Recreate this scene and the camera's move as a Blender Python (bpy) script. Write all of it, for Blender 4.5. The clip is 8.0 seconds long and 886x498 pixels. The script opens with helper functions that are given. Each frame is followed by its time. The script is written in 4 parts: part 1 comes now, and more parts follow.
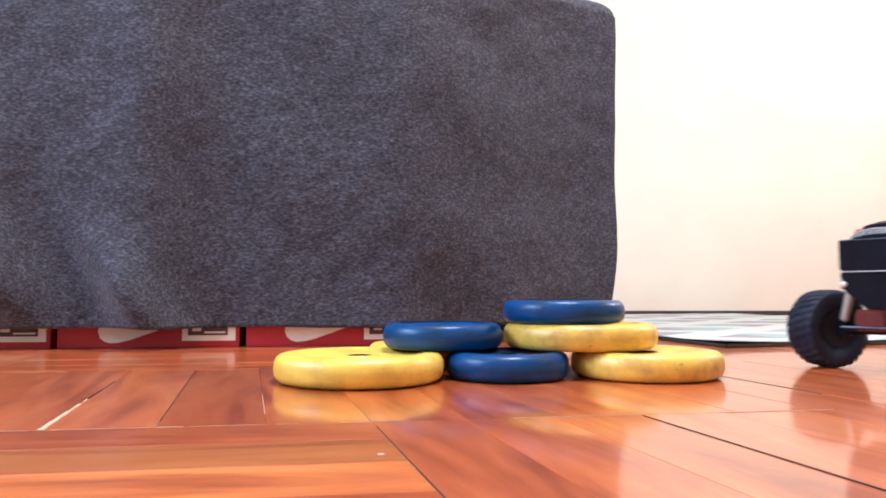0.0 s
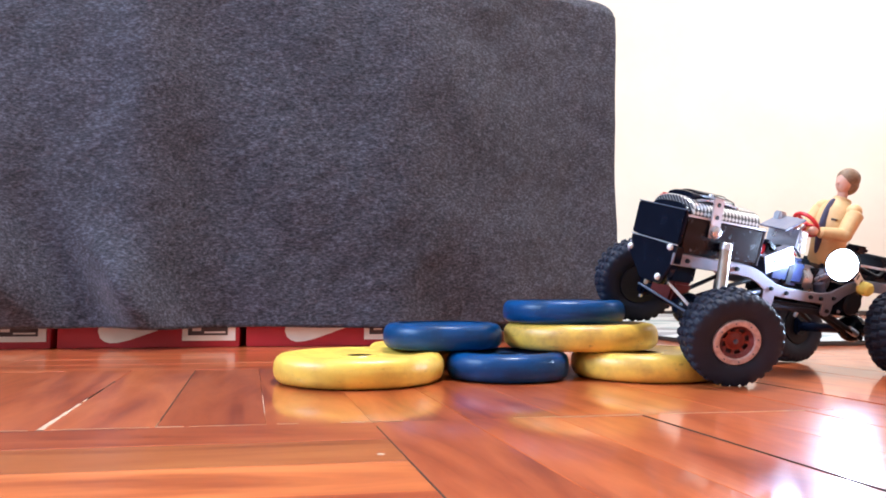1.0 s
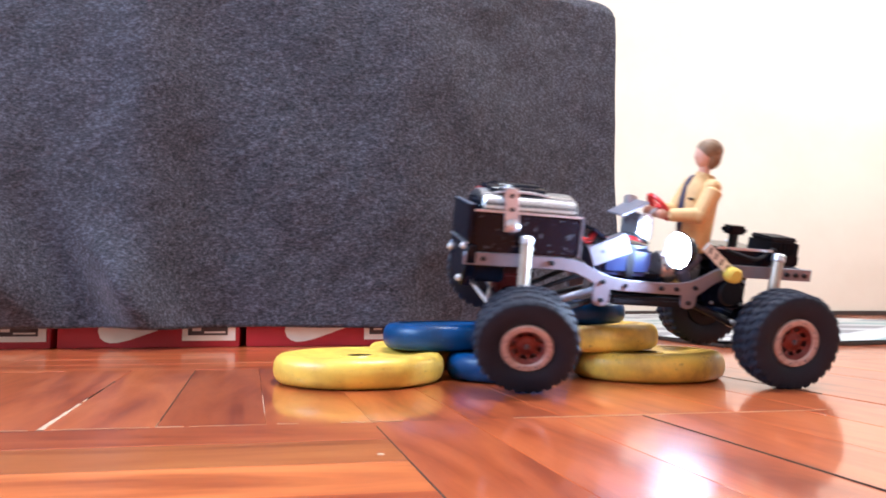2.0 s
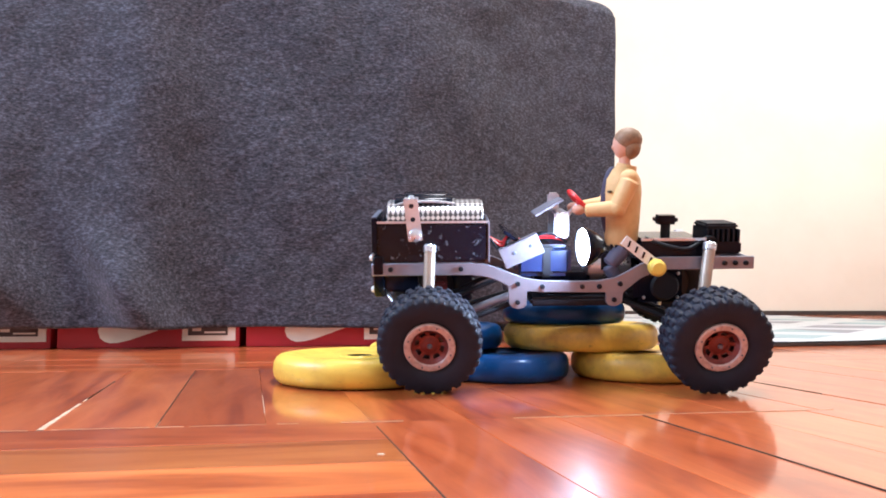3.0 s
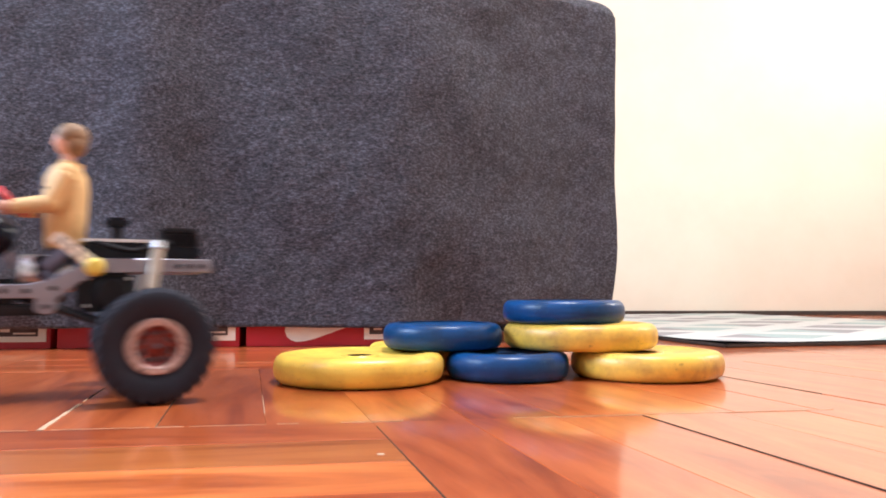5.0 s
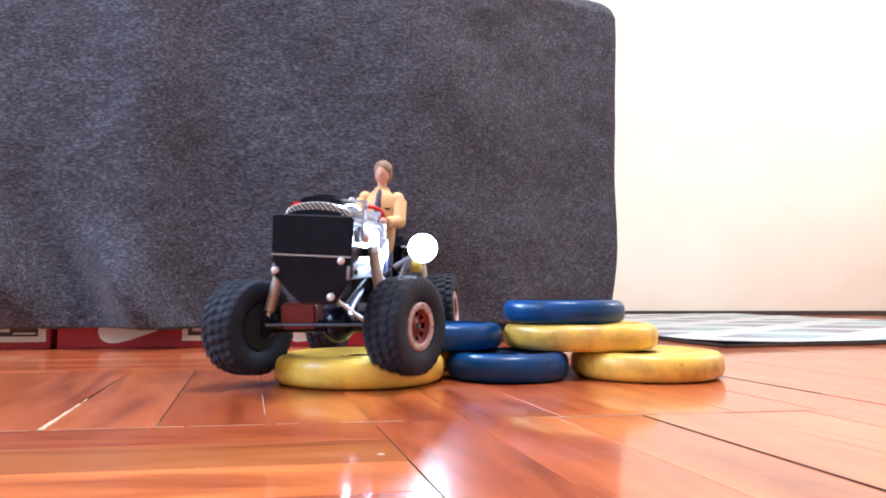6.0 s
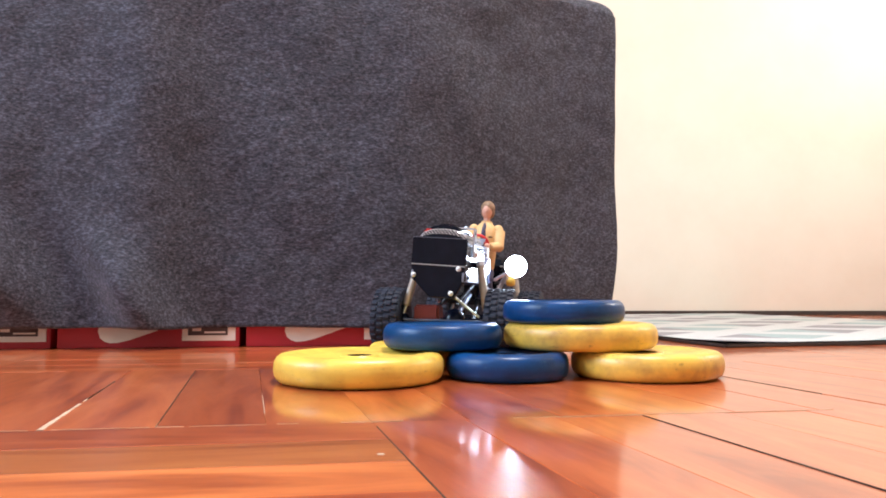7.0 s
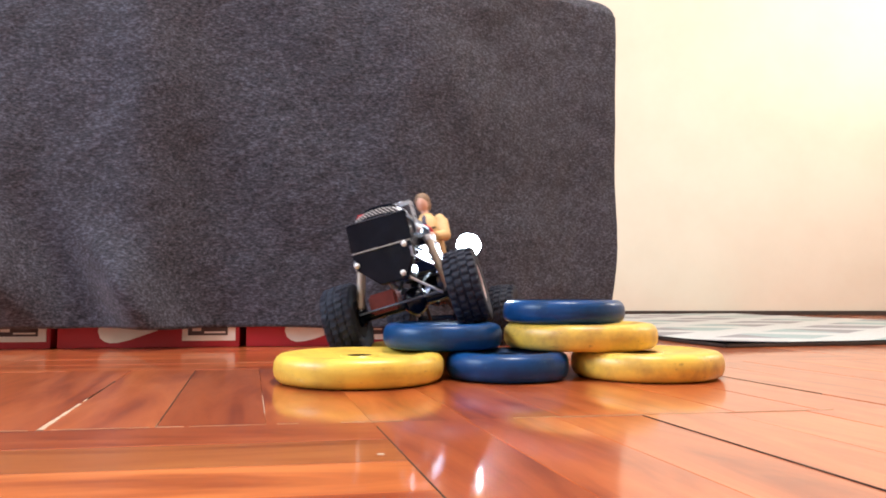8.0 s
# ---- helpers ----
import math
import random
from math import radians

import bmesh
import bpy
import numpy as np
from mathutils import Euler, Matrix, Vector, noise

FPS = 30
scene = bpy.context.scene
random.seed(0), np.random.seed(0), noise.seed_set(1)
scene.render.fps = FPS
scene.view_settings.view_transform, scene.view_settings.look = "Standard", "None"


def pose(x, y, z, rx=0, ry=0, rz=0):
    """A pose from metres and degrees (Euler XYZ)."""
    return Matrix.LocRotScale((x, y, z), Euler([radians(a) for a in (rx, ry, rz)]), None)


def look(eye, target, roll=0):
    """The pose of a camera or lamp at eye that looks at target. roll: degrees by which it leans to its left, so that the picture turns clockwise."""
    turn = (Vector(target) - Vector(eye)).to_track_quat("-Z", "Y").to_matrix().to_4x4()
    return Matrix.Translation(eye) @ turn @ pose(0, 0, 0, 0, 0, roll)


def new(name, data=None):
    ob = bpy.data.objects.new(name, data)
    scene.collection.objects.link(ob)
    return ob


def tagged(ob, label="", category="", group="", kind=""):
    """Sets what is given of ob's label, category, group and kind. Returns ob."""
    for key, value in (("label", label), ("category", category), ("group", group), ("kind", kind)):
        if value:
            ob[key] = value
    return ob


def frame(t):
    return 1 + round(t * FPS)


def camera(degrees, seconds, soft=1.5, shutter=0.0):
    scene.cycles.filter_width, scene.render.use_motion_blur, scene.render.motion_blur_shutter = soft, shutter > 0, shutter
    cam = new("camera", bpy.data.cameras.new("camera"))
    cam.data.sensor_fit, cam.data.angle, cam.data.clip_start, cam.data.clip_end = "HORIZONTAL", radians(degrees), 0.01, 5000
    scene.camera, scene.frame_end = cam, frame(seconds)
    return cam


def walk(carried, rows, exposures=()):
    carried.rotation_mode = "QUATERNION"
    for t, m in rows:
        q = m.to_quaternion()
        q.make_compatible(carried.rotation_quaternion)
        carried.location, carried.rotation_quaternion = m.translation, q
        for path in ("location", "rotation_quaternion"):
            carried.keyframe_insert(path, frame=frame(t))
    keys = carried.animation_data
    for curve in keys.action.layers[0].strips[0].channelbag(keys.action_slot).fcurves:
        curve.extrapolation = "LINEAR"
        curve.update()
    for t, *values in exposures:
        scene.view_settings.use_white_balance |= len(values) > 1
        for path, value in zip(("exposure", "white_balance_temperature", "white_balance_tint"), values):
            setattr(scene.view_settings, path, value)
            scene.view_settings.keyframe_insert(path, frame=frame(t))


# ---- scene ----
# ------------------------------------------------------------------ camera
cam = camera(64.19, 8.0, soft=1.8, shutter=0.6)
EYE = (0.0, 0.0, 0.0995)
AIM = (0.0, 1.0, 0.0995 + math.tan(radians(3.616)))
walk(cam, [(0.0, look(EYE, AIM)), (8.0, look(EYE, AIM))],
     exposures=[(0.0, 0.06, 6250, 10), (1.5, 0.04, 6100, 10), (3.5, 0.10, 6550, 11), (4.5, 0.04, 7000, 11),
                (5.8, 0.12, 6150, 11), (6.2, 0.06, 6350, 11), (6.6, -0.06, 6750, 11), (7.5, -0.08, 6850, 11), (8.0, -0.13, 7200, 11)])

# ------------------------------------------------------------------ light
world = bpy.data.worlds.new("world")
world.use_nodes = True
scene.world = world
_bg = world.node_tree.nodes["Background"]
_sky = world.node_tree.nodes.new("ShaderNodeTexSky")
_sky.sky_type = "NISHITA"
_sky.sun_disc = False
_sky.sun_elevation, _sky.sun_rotation = radians(40), radians(70)
world.node_tree.links.new(_sky.outputs["Color"], _bg.inputs["Color"])
_bg.inputs["Strength"].default_value = 0.1


def area_lamp(name, eye, target, sx, sy, watts, colour):
    data = bpy.data.lights.new(name, "AREA")
    data.shape, data.size, data.size_y = "RECTANGLE", sx, sy
    data.energy, data.color = watts, colour
    ob = new(name, data)
    ob.matrix_world = look(eye, target)
    return ob


# daylight in the window of the west wall and in the two windows of the east wall
area_lamp("window_light_west", (-2.28, 0.1, 1.58), (0.0, 0.1, 1.35), 1.5, 1.1, 120, (0.55, 0.74, 1.0))
area_lamp("window_light_east", (2.68, 2.2, 1.78), (0.0, 2.75, 1.60), 1.3, 0.7, 42, (1.0, 0.95, 0.88))
# the room's ceiling lamp
area_lamp("ceiling_light", (0.3, 0.85, 2.5), (0.3, 0.85, 0.0), 0.6, 0.6, 84, (0.94, 0.96, 1.0))


# ------------------------------------------------------------------ materials
def node_material(name):
    m = bpy.data.materials.new(name)
    m.use_nodes = True
    nt = m.node_tree
    return m, nt, nt.nodes["Principled BSDF"]


def n_(nt, kind, **values):
    node = nt.nodes.new(kind)
    for key, value in values.items():
        node.inputs[key.replace("_", " ")].default_value = value
    return node


def ramp(nt, source, stops):
    r = nt.nodes.new("ShaderNodeValToRGB")
    while len(r.color_ramp.elements) < len(stops):
        r.color_ramp.elements.new(0.5)
    for e, (p, c) in zip(r.color_ramp.elements, stops):
        e.position, e.color = p, (*c, 1)
    nt.links.new(source, r.inputs["Fac"])
    return r.outputs["Color"]


def mixed(nt, fac, a, b, mode="MIX"):
    m = nt.nodes.new("ShaderNodeMix")
    m.data_type, m.blend_type = "RGBA", mode
    for socket, value in ((m.inputs["Factor"], fac), (m.inputs["A"], a), (m.inputs["B"], b)):
        if isinstance(value, bpy.types.NodeSocket):
            nt.links.new(value, socket)
        elif isinstance(value, tuple):
            socket.default_value = (*value, 1)
        else:
            socket.default_value = value
    return m.outputs["Result"]


def bumped(nt, bsdf, height, strength, distance):
    b = n_(nt, "ShaderNodeBump", Strength=strength, Distance=distance)
    nt.links.new(height, b.inputs["Height"])
    nt.links.new(b.outputs["Normal"], bsdf.inputs["Normal"])


def worn(name, base, dark, rough=0.45, metal=0.0, scale=40.0, amount=0.5, bump=0.15, fine=400.0, spec=0.5, low=0.42, high=0.68, marks=None):
    """A surface with blotches at one scale, grain at a finer one, and gloss that varies with them."""
    m, nt, b = node_material(name)
    co = nt.nodes.new("ShaderNodeTexCoord").outputs["Object"]
    big = n_(nt, "ShaderNodeTexNoise", Scale=scale, Detail=5.0, Roughness=0.6)
    small = n_(nt, "ShaderNodeTexNoise", Scale=fine, Detail=3.0)
    nt.links.new(co, big.inputs["Vector"]), nt.links.new(co, small.inputs["Vector"])
    blot = ramp(nt, big.outputs["Fac"], [(low, (0, 0, 0)), (high, (amount,) * 3)])
    colour = mixed(nt, blot, base, dark)
    if marks:
        mp = nt.nodes.new("ShaderNodeMapping")
        mp.inputs["Scale"].default_value = (1.0, 1.0, 2.6)
        nt.links.new(co, mp.inputs["Vector"])
        scuff = n_(nt, "ShaderNodeTexNoise", Scale=55.0, Detail=6.0, Roughness=0.75)
        nt.links.new(mp.outputs["Vector"], scuff.inputs["Vector"])
        colour = mixed(nt, ramp(nt, scuff.outputs["Fac"], [(0.60, (0, 0, 0)), (0.70, (marks[1],) * 3)]), colour, marks[0])
    nt.links.new(colour, b.inputs["Base Color"])
    r = n_(nt, "ShaderNodeMapRange", To_Min=rough * 0.75, To_Max=min(1.0, rough * 1.35))
    nt.links.new(big.outputs["Fac"], r.inputs["Value"])
    nt.links.new(r.outputs["Result"], b.inputs["Roughness"])
    b.inputs["Metallic"].default_value = metal
    b.inputs["Specular IOR Level"].default_value = spec
    bumped(nt, b, small.outputs["Fac"], bump, 0.0006)
    return m


def glowing(name, colour, strength):
    m, nt, b = node_material(name)
    b.inputs["Base Color"].default_value = (0.8, 0.8, 0.8, 1)
    b.inputs["Emission Color"].default_value = (*colour, 1)
    b.inputs["Emission Strength"].default_value = strength
    return m


def wood_material(name, along, islands=False, pale=1.0):
    """Lacquered parquet: long grain, knots' figure, each plank its own tone."""
    m, nt, b = node_material(name)
    co = nt.nodes.new("ShaderNodeTexCoord").outputs["Object"]
    info = nt.nodes.new("ShaderNodeNewGeometry").outputs["Random Per Island"] if islands else nt.nodes.new("ShaderNodeObjectInfo").outputs["Random"]
    shift = n_(nt, "ShaderNodeVectorMath")
    shift.operation = "MULTIPLY_ADD"
    comb = nt.nodes.new("ShaderNodeCombineXYZ")
    for k in ("X", "Y", "Z"):
        nt.links.new(info, comb.inputs[k])
    nt.links.new(comb.outputs["Vector"], shift.inputs[0])
    shift.inputs[1].default_value = (37.0, 53.0, 11.0)
    nt.links.new(co, shift.inputs[2])
    mp = nt.nodes.new("ShaderNodeMapping")
    mp.inputs["Scale"].default_value = (1.9, 12.0, 4.0) if along == "x" else (12.0, 1.9, 4.0)
    nt.links.new(shift.outputs["Vector"], mp.inputs["Vector"])
    fig = n_(nt, "ShaderNodeTexNoise", Scale=1.6, Detail=4.0, Roughness=0.55, Distortion=1.3)
    grain = n_(nt, "ShaderNodeTexNoise", Scale=9.0, Detail=6.0, Roughness=0.7, Distortion=0.2)
    for x in (fig, grain):
        nt.links.new(mp.outputs["Vector"], x.inputs["Vector"])
    c1 = ramp(nt, fig.outputs["Fac"], [(0.30, (0.27, 0.049, 0.016)), (0.46, (0.44, 0.097, 0.030)), (0.60, (0.53, 0.130, 0.041)), (0.76, (0.60, 0.170, 0.056))])
    if pale != 1.0:
        c1 = mixed(nt, 1.0, c1, (pale, pale * 1.22, pale * 1.1), "MULTIPLY")
    c2 = ramp(nt, grain.outputs["Fac"], [(0.3, (0.82, 0.78, 0.76)), (0.6, (1.03, 1.03, 1.03))])
    c3 = mixed(nt, 0.75, c1, c2, "MULTIPLY")
    tone = ramp(nt, info, [(0.0, (0.82, 0.77, 0.76)), (0.3, (0.94, 0.91, 0.90)), (0.7, (1.04, 1.05, 1.04)), (1.0, (1.13, 1.20, 1.18))])
    nt.links.new(mixed(nt, 1.0, c3, tone, "MULTIPLY"), b.inputs["Base Color"])
    wave = n_(nt, "ShaderNodeTexNoise", Scale=11.0, Detail=2.0)
    nt.links.new(co, wave.inputs["Vector"])
    smear = n_(nt, "ShaderNodeTexNoise", Scale=6.0, Detail=5.0, Roughness=0.65)
    nt.links.new(shift.outputs["Vector"], smear.inputs["Vector"])
    # a clear lacquer film over satin wood: a sharp reflection inside a wide soft one
    r = n_(nt, "ShaderNodeMapRange", From_Min=0.35, From_Max=0.7, To_Min=0.05, To_Max=0.15)
    nt.links.new(smear.outputs["Fac"], r.inputs["Value"])
    nt.links.new(r.outputs["Result"], b.inputs["Coat Roughness"])
    b.inputs["Coat Weight"].default_value, b.inputs["Coat IOR"].default_value = 0.8, 1.5
    b.inputs["Roughness"].default_value, b.inputs["Specular IOR Level"].default_value = 0.32, 0.22
    b.inputs["IOR"].default_value = 1.5
    mixh = n_(nt, "ShaderNodeMath")
    mixh.operation = "MULTIPLY_ADD"
    mixh.inputs[1].default_value = 0.06
    nt.links.new(grain.outputs["Fac"], mixh.inputs[0])
    nt.links.new(wave.outputs["Fac"], mixh.inputs[2])
    bumped(nt, b, mixh.outputs["Value"], 0.10, 0.006)
    return m


def cloth_material():
    """Grey felted melange: light and dark fibres, a faint weave, no gloss."""
    m, nt, b = node_material("grey_felt")
    co = nt.nodes.new("ShaderNodeTexCoord").outputs["Object"]
    mp = nt.nodes.new("ShaderNodeMapping")
    mp.inputs["Scale"].default_value = (0.45, 1.0, 1.0)
    nt.links.new(co, mp.inputs["Vector"])
    fibre = n_(nt, "ShaderNodeTexNoise", Scale=260.0, Detail=3.0, Roughness=0.7)
    mid = n_(nt, "ShaderNodeTexNoise", Scale=70.0, Detail=4.0, Roughness=0.7)
    big = n_(nt, "ShaderNodeTexNoise", Scale=5.0, Detail=3.0)
    for x in (fibre, mid):
        nt.links.new(mp.outputs["Vector"], x.inputs["Vector"])
    nt.links.new(co, big.inputs["Vector"])
    f = ramp(nt, fibre.outputs["Fac"], [(0.33, (0.0135, 0.0132, 0.0175)), (0.5, (0.0395, 0.0390, 0.051)), (0.70, (0.094, 0.093, 0.119))])
    g = ramp(nt, mid.outputs["Fac"], [(0.35, (0.74, 0.73, 0.73)), (0.65, (1.24, 1.24, 1.28))])
    h = ramp(nt, big.outputs["Fac"], [(0.3, (0.9, 0.9, 0.9)), (0.7, (1.08, 1.08, 1.1))])
    c = mixed(nt, 1.0, mixed(nt, 1.0, f, g, "MULTIPLY"), h, "MULTIPLY")
    nt.links.new(c, b.inputs["Base Color"])
    b.inputs["Roughness"].default_value = 0.95
    b.inputs["Specular IOR Level"].default_value = 0.15
    b.inputs["Sheen Weight"].default_value = 0.12
    b.inputs["Sheen Roughness"].default_value = 0.6
    bumped(nt, b, fibre.outputs["Fac"], 0.5, 0.002)
    return m


def rug_material():
    """Woven rug: white lattice bands on grey and pale teal fields."""
    m, nt, b = node_material("rug_weave")
    co = nt.nodes.new("ShaderNodeTexCoord").outputs["Object"]
    sep = nt.nodes.new("ShaderNodeSeparateXYZ")
    nt.links.new(co, sep.inputs["Vector"])

    def calc(op, a, c=0.0, d=0.0):
        k = nt.nodes.new("ShaderNodeMath")
        k.operation = op
        for i, v in enumerate((a, c, d)):
            if isinstance(v, bpy.types.NodeSocket):
                nt.links.new(v, k.inputs[i])
            else:
                k.inputs[i].default_value = v
        return k.outputs["Value"]

    u, v = calc("MULTIPLY", sep.outputs["X"], 2.1), calc("MULTIPLY", sep.outputs["Y"], 3.1)
    p = calc("PINGPONG", calc("ADD", u, v), 0.5)
    q = calc("PINGPONG", calc("SUBTRACT", u, v), 0.5)
    band = calc("GREATER_THAN", calc("MAXIMUM", p, q), 0.32)
    tealish = calc("GREATER_THAN", calc("PINGPONG", calc("MULTIPLY", u, 0.7), 0.5), 0.3)
    fine = n_(nt, "ShaderNodeTexNoise", Scale=260.0, Detail=3.0, Roughness=0.8)
    nt.links.new(co, fine.inputs["Vector"])
    field = mixed(nt, tealish, (0.26, 0.245, 0.255), (0.30, 0.37, 0.36))
    c = mixed(nt, band, field, (0.50, 0.50, 0.49))
    s = ramp(nt, fine.outputs["Fac"], [(0.3, (0.78, 0.78, 0.78)), (0.7, (1.1, 1.1, 1.1))])
    nt.links.new(mixed(nt, 1.0, c, s, "MULTIPLY"), b.inputs["Base Color"])
    b.inputs["Roughness"].default_value = 0.95
    bumped(nt, b, fine.outputs["Fac"], 0.6, 0.003)
    return m


WOOD_X, WOOD_Y = wood_material("parquet_along", "x"), wood_material("parquet_across", "y")
WOOD_PALE, WOOD_DEEP = wood_material("pale_parquet", "x", pale=1.35), wood_material("deep_parquet", "x", pale=0.82)
WOOD_X2, WOOD_Y2 = wood_material("parquet_along_far", "x", True), wood_material("parquet_across_far", "y", True)
FELT, RUG = cloth_material(), rug_material()
SUBFLOOR = worn("joint_dirt", (0.035, 0.018, 0.010), (0.09, 0.06, 0.04), 0.8, scale=30)
FILLER = worn("pale_joint_filler", (0.52, 0.36, 0.25), (0.30, 0.16, 0.09), 0.7, scale=60)
PLASTER = worn("cream_plaster", (0.76, 0.69, 0.575), (0.70, 0.625, 0.51), 0.75, scale=3.0, amount=0.6, bump=0.2, fine=120)
CEILING = worn("white_ceiling_paint", (0.82, 0.81, 0.78), (0.76, 0.75, 0.72), 0.8, scale=3.0, fine=120)
SKIRT = worn("dark_skirting", (0.035, 0.026, 0.022), (0.08, 0.06, 0.05), 0.5, scale=20)
YELLOW = worn("yellow_vinyl", (0.82, 0.55, 0.085), (0.52, 0.29, 0.05), 0.33, scale=24, amount=0.7, bump=0.25, fine=260, marks=((0.30, 0.17, 0.05), 0.7))
YELLOW2 = worn("ochre_yellow_vinyl", (0.75, 0.47, 0.075), (0.38, 0.21, 0.05), 0.36, scale=26, amount=0.85, bump=0.25, fine=260, marks=((0.12, 0.07, 0.03), 0.85))
BLUE = worn("blue_vinyl", (0.002, 0.048, 0.168), (0.002, 0.026, 0.082), 0.30, scale=30, amount=0.85, bump=0.4, fine=140, spec=0.28, marks=((0.035, 0.10, 0.19), 0.65))
BOXRED = worn("red_card", (0.43, 0.009, 0.022), (0.34, 0.008, 0.018), 0.5, scale=12, amount=0.6, bump=0.08)
WHITE = worn("white_print", (0.78, 0.76, 0.72), (0.66, 0.64, 0.6), 0.55, scale=30, amount=0.4)
INK = worn("dark_print", (0.06, 0.045, 0.05), (0.12, 0.1, 0.1), 0.6)
RUBBER = worn("black_rubber", (0.0070, 0.0095, 0.021), (0.015, 0.019, 0.036), 0.60, scale=45, amount=0.6, bump=0.4, spec=0.3)
RIMRED = worn("copper_red_rim", (0.15, 0.026, 0.024), (0.08, 0.014, 0.014), 0.33, 0.5, scale=60)
RING = worn("pale_beadlock", (0.50, 0.38, 0.37), (0.30, 0.19, 0.18), 0.4, 0.3, scale=160, amount=0.8)
STEEL = worn("bare_steel", (0.62, 0.66, 0.74), (0.42, 0.45, 0.52), 0.28, 0.8, scale=60)
ALLOY = worn("brushed_alloy", (0.25, 0.26, 0.33), (0.18, 0.18, 0.24), 0.36, 0.6, scale=50)
TAN = worn("champagne_tube", (0.42, 0.36, 0.31), (0.30, 0.25, 0.21), 0.4, 0.6, scale=50)
BLACK = worn("black_plastic", (0.0025, 0.004, 0.010), (0.006, 0.009, 0.020), 0.16, scale=50, bump=0.1, spec=0.16)
SCRATCHED = worn("scratched_black_lacquer", (0.003, 0.004, 0.010), (0.42, 0.45, 0.52), 0.22, scale=190, amount=0.5, bump=0.1, spec=0.25, low=0.62, high=0.74)
GUNMETAL = worn("dull_gunmetal", (0.10, 0.12, 0.17), (0.06, 0.07, 0.11), 0.45, 0.3, scale=60)
MATT = worn("matt_black", (0.006, 0.007, 0.012), (0.015, 0.016, 0.024), 0.55, scale=50, spec=0.25)
NAVY = worn("navy_shrink_wrap", (0.007, 0.018, 0.07), (0.010, 0.026, 0.10), 0.3, scale=40)
REDP = worn("red_plastic", (0.62, 0.018, 0.022), (0.45, 0.012, 0.016), 0.35, scale=50)
MUSTARD = worn("yellow_plastic", (0.72, 0.55, 0.10), (0.55, 0.4, 0.08), 0.45, scale=50)
SKIN = worn("moulded_flesh_plastic", (0.62, 0.34, 0.25), (0.5, 0.26, 0.19), 0.5, scale=60, amount=0.4)
HAIR = worn("brown_painted_hair", (0.25, 0.15, 0.085), (0.14, 0.08, 0.045), 0.55, scale=200, amount=0.8)
JACKET = worn("tan_painted_jacket", (0.66, 0.42, 0.19), (0.5, 0.3, 0.12), 0.6, scale=70, amount=0.5)
JEANS = worn("grey_blue_trousers", (0.10, 0.105, 0.17), (0.06, 0.06, 0.10), 0.65, scale=60)
SHIRT = worn("dark_violet_shirt", (0.045, 0.04, 0.085), (0.03, 0.025, 0.05), 0.6)
LEATHER = worn("brown_belt", (0.05, 0.025, 0.015), (0.03, 0.015, 0.01), 0.6)
LENS = glowing("lit_lamp_lens", (0.60, 0.77, 1.0), 360.0)
DOT = worn("white_bolt_cap", (0.75, 0.78, 0.80), (0.6, 0.62, 0.65), 0.3, 0.2)


# ------------------------------------------------------------------ mesh helpers
def part(name, bm, material, parent=None, label="", smooth=True):
    """Links a bmesh as one mesh object, under a thing or under a part."""
    me = bpy.data.meshes.new(name)
    bmesh.ops.recalc_face_normals(bm, faces=bm.faces)
    if smooth:
        for f in bm.faces:
            f.smooth = True
        for e in bm.edges:
            if len(e.link_faces) == 2 and e.calc_face_angle(0) > radians(38):
                e.smooth = False
    bm.to_mesh(me)
    bm.free()
    for m in material if isinstance(material, (list, tuple)) else (material,):
        me.materials.append(m)
    ob = new(name, me)
    if parent is not None:
        ob.parent = parent
    if label:
        tagged(ob, label)
    return ob


def joined(*bms):
    out = bmesh.new()
    for b in bms:
        me = bpy.data.meshes.new("t")
        b.to_mesh(me)
        out.from_mesh(me)
        b.free()
        bpy.data.meshes.remove(me)
    return out


def moved(bm, m):
    bmesh.ops.transform(bm, matrix=m, verts=bm.verts)
    return bm


def painted(bm, index):
    for f in bm.faces:
        f.material_index = index
    return bm


def block(x0, x1, y0, y1, z0, z1, bevel=0.0015, seg=2):
    bm = bmesh.new()
    bmesh.ops.create_cube(bm, size=1.0)
    for v in bm.verts:
        v.co = Vector((x0 + (v.co.x + 0.5) * (x1 - x0), y0 + (v.co.y + 0.5) * (y1 - y0), z0 + (v.co.z + 0.5) * (z1 - z0)))
    if bevel:
        bmesh.ops.bevel(bm, geom=bm.edges[:], offset=min(bevel, 0.45 * min(x1 - x0, y1 - y0, z1 - z0)), segments=seg, affect="EDGES")
    return bm


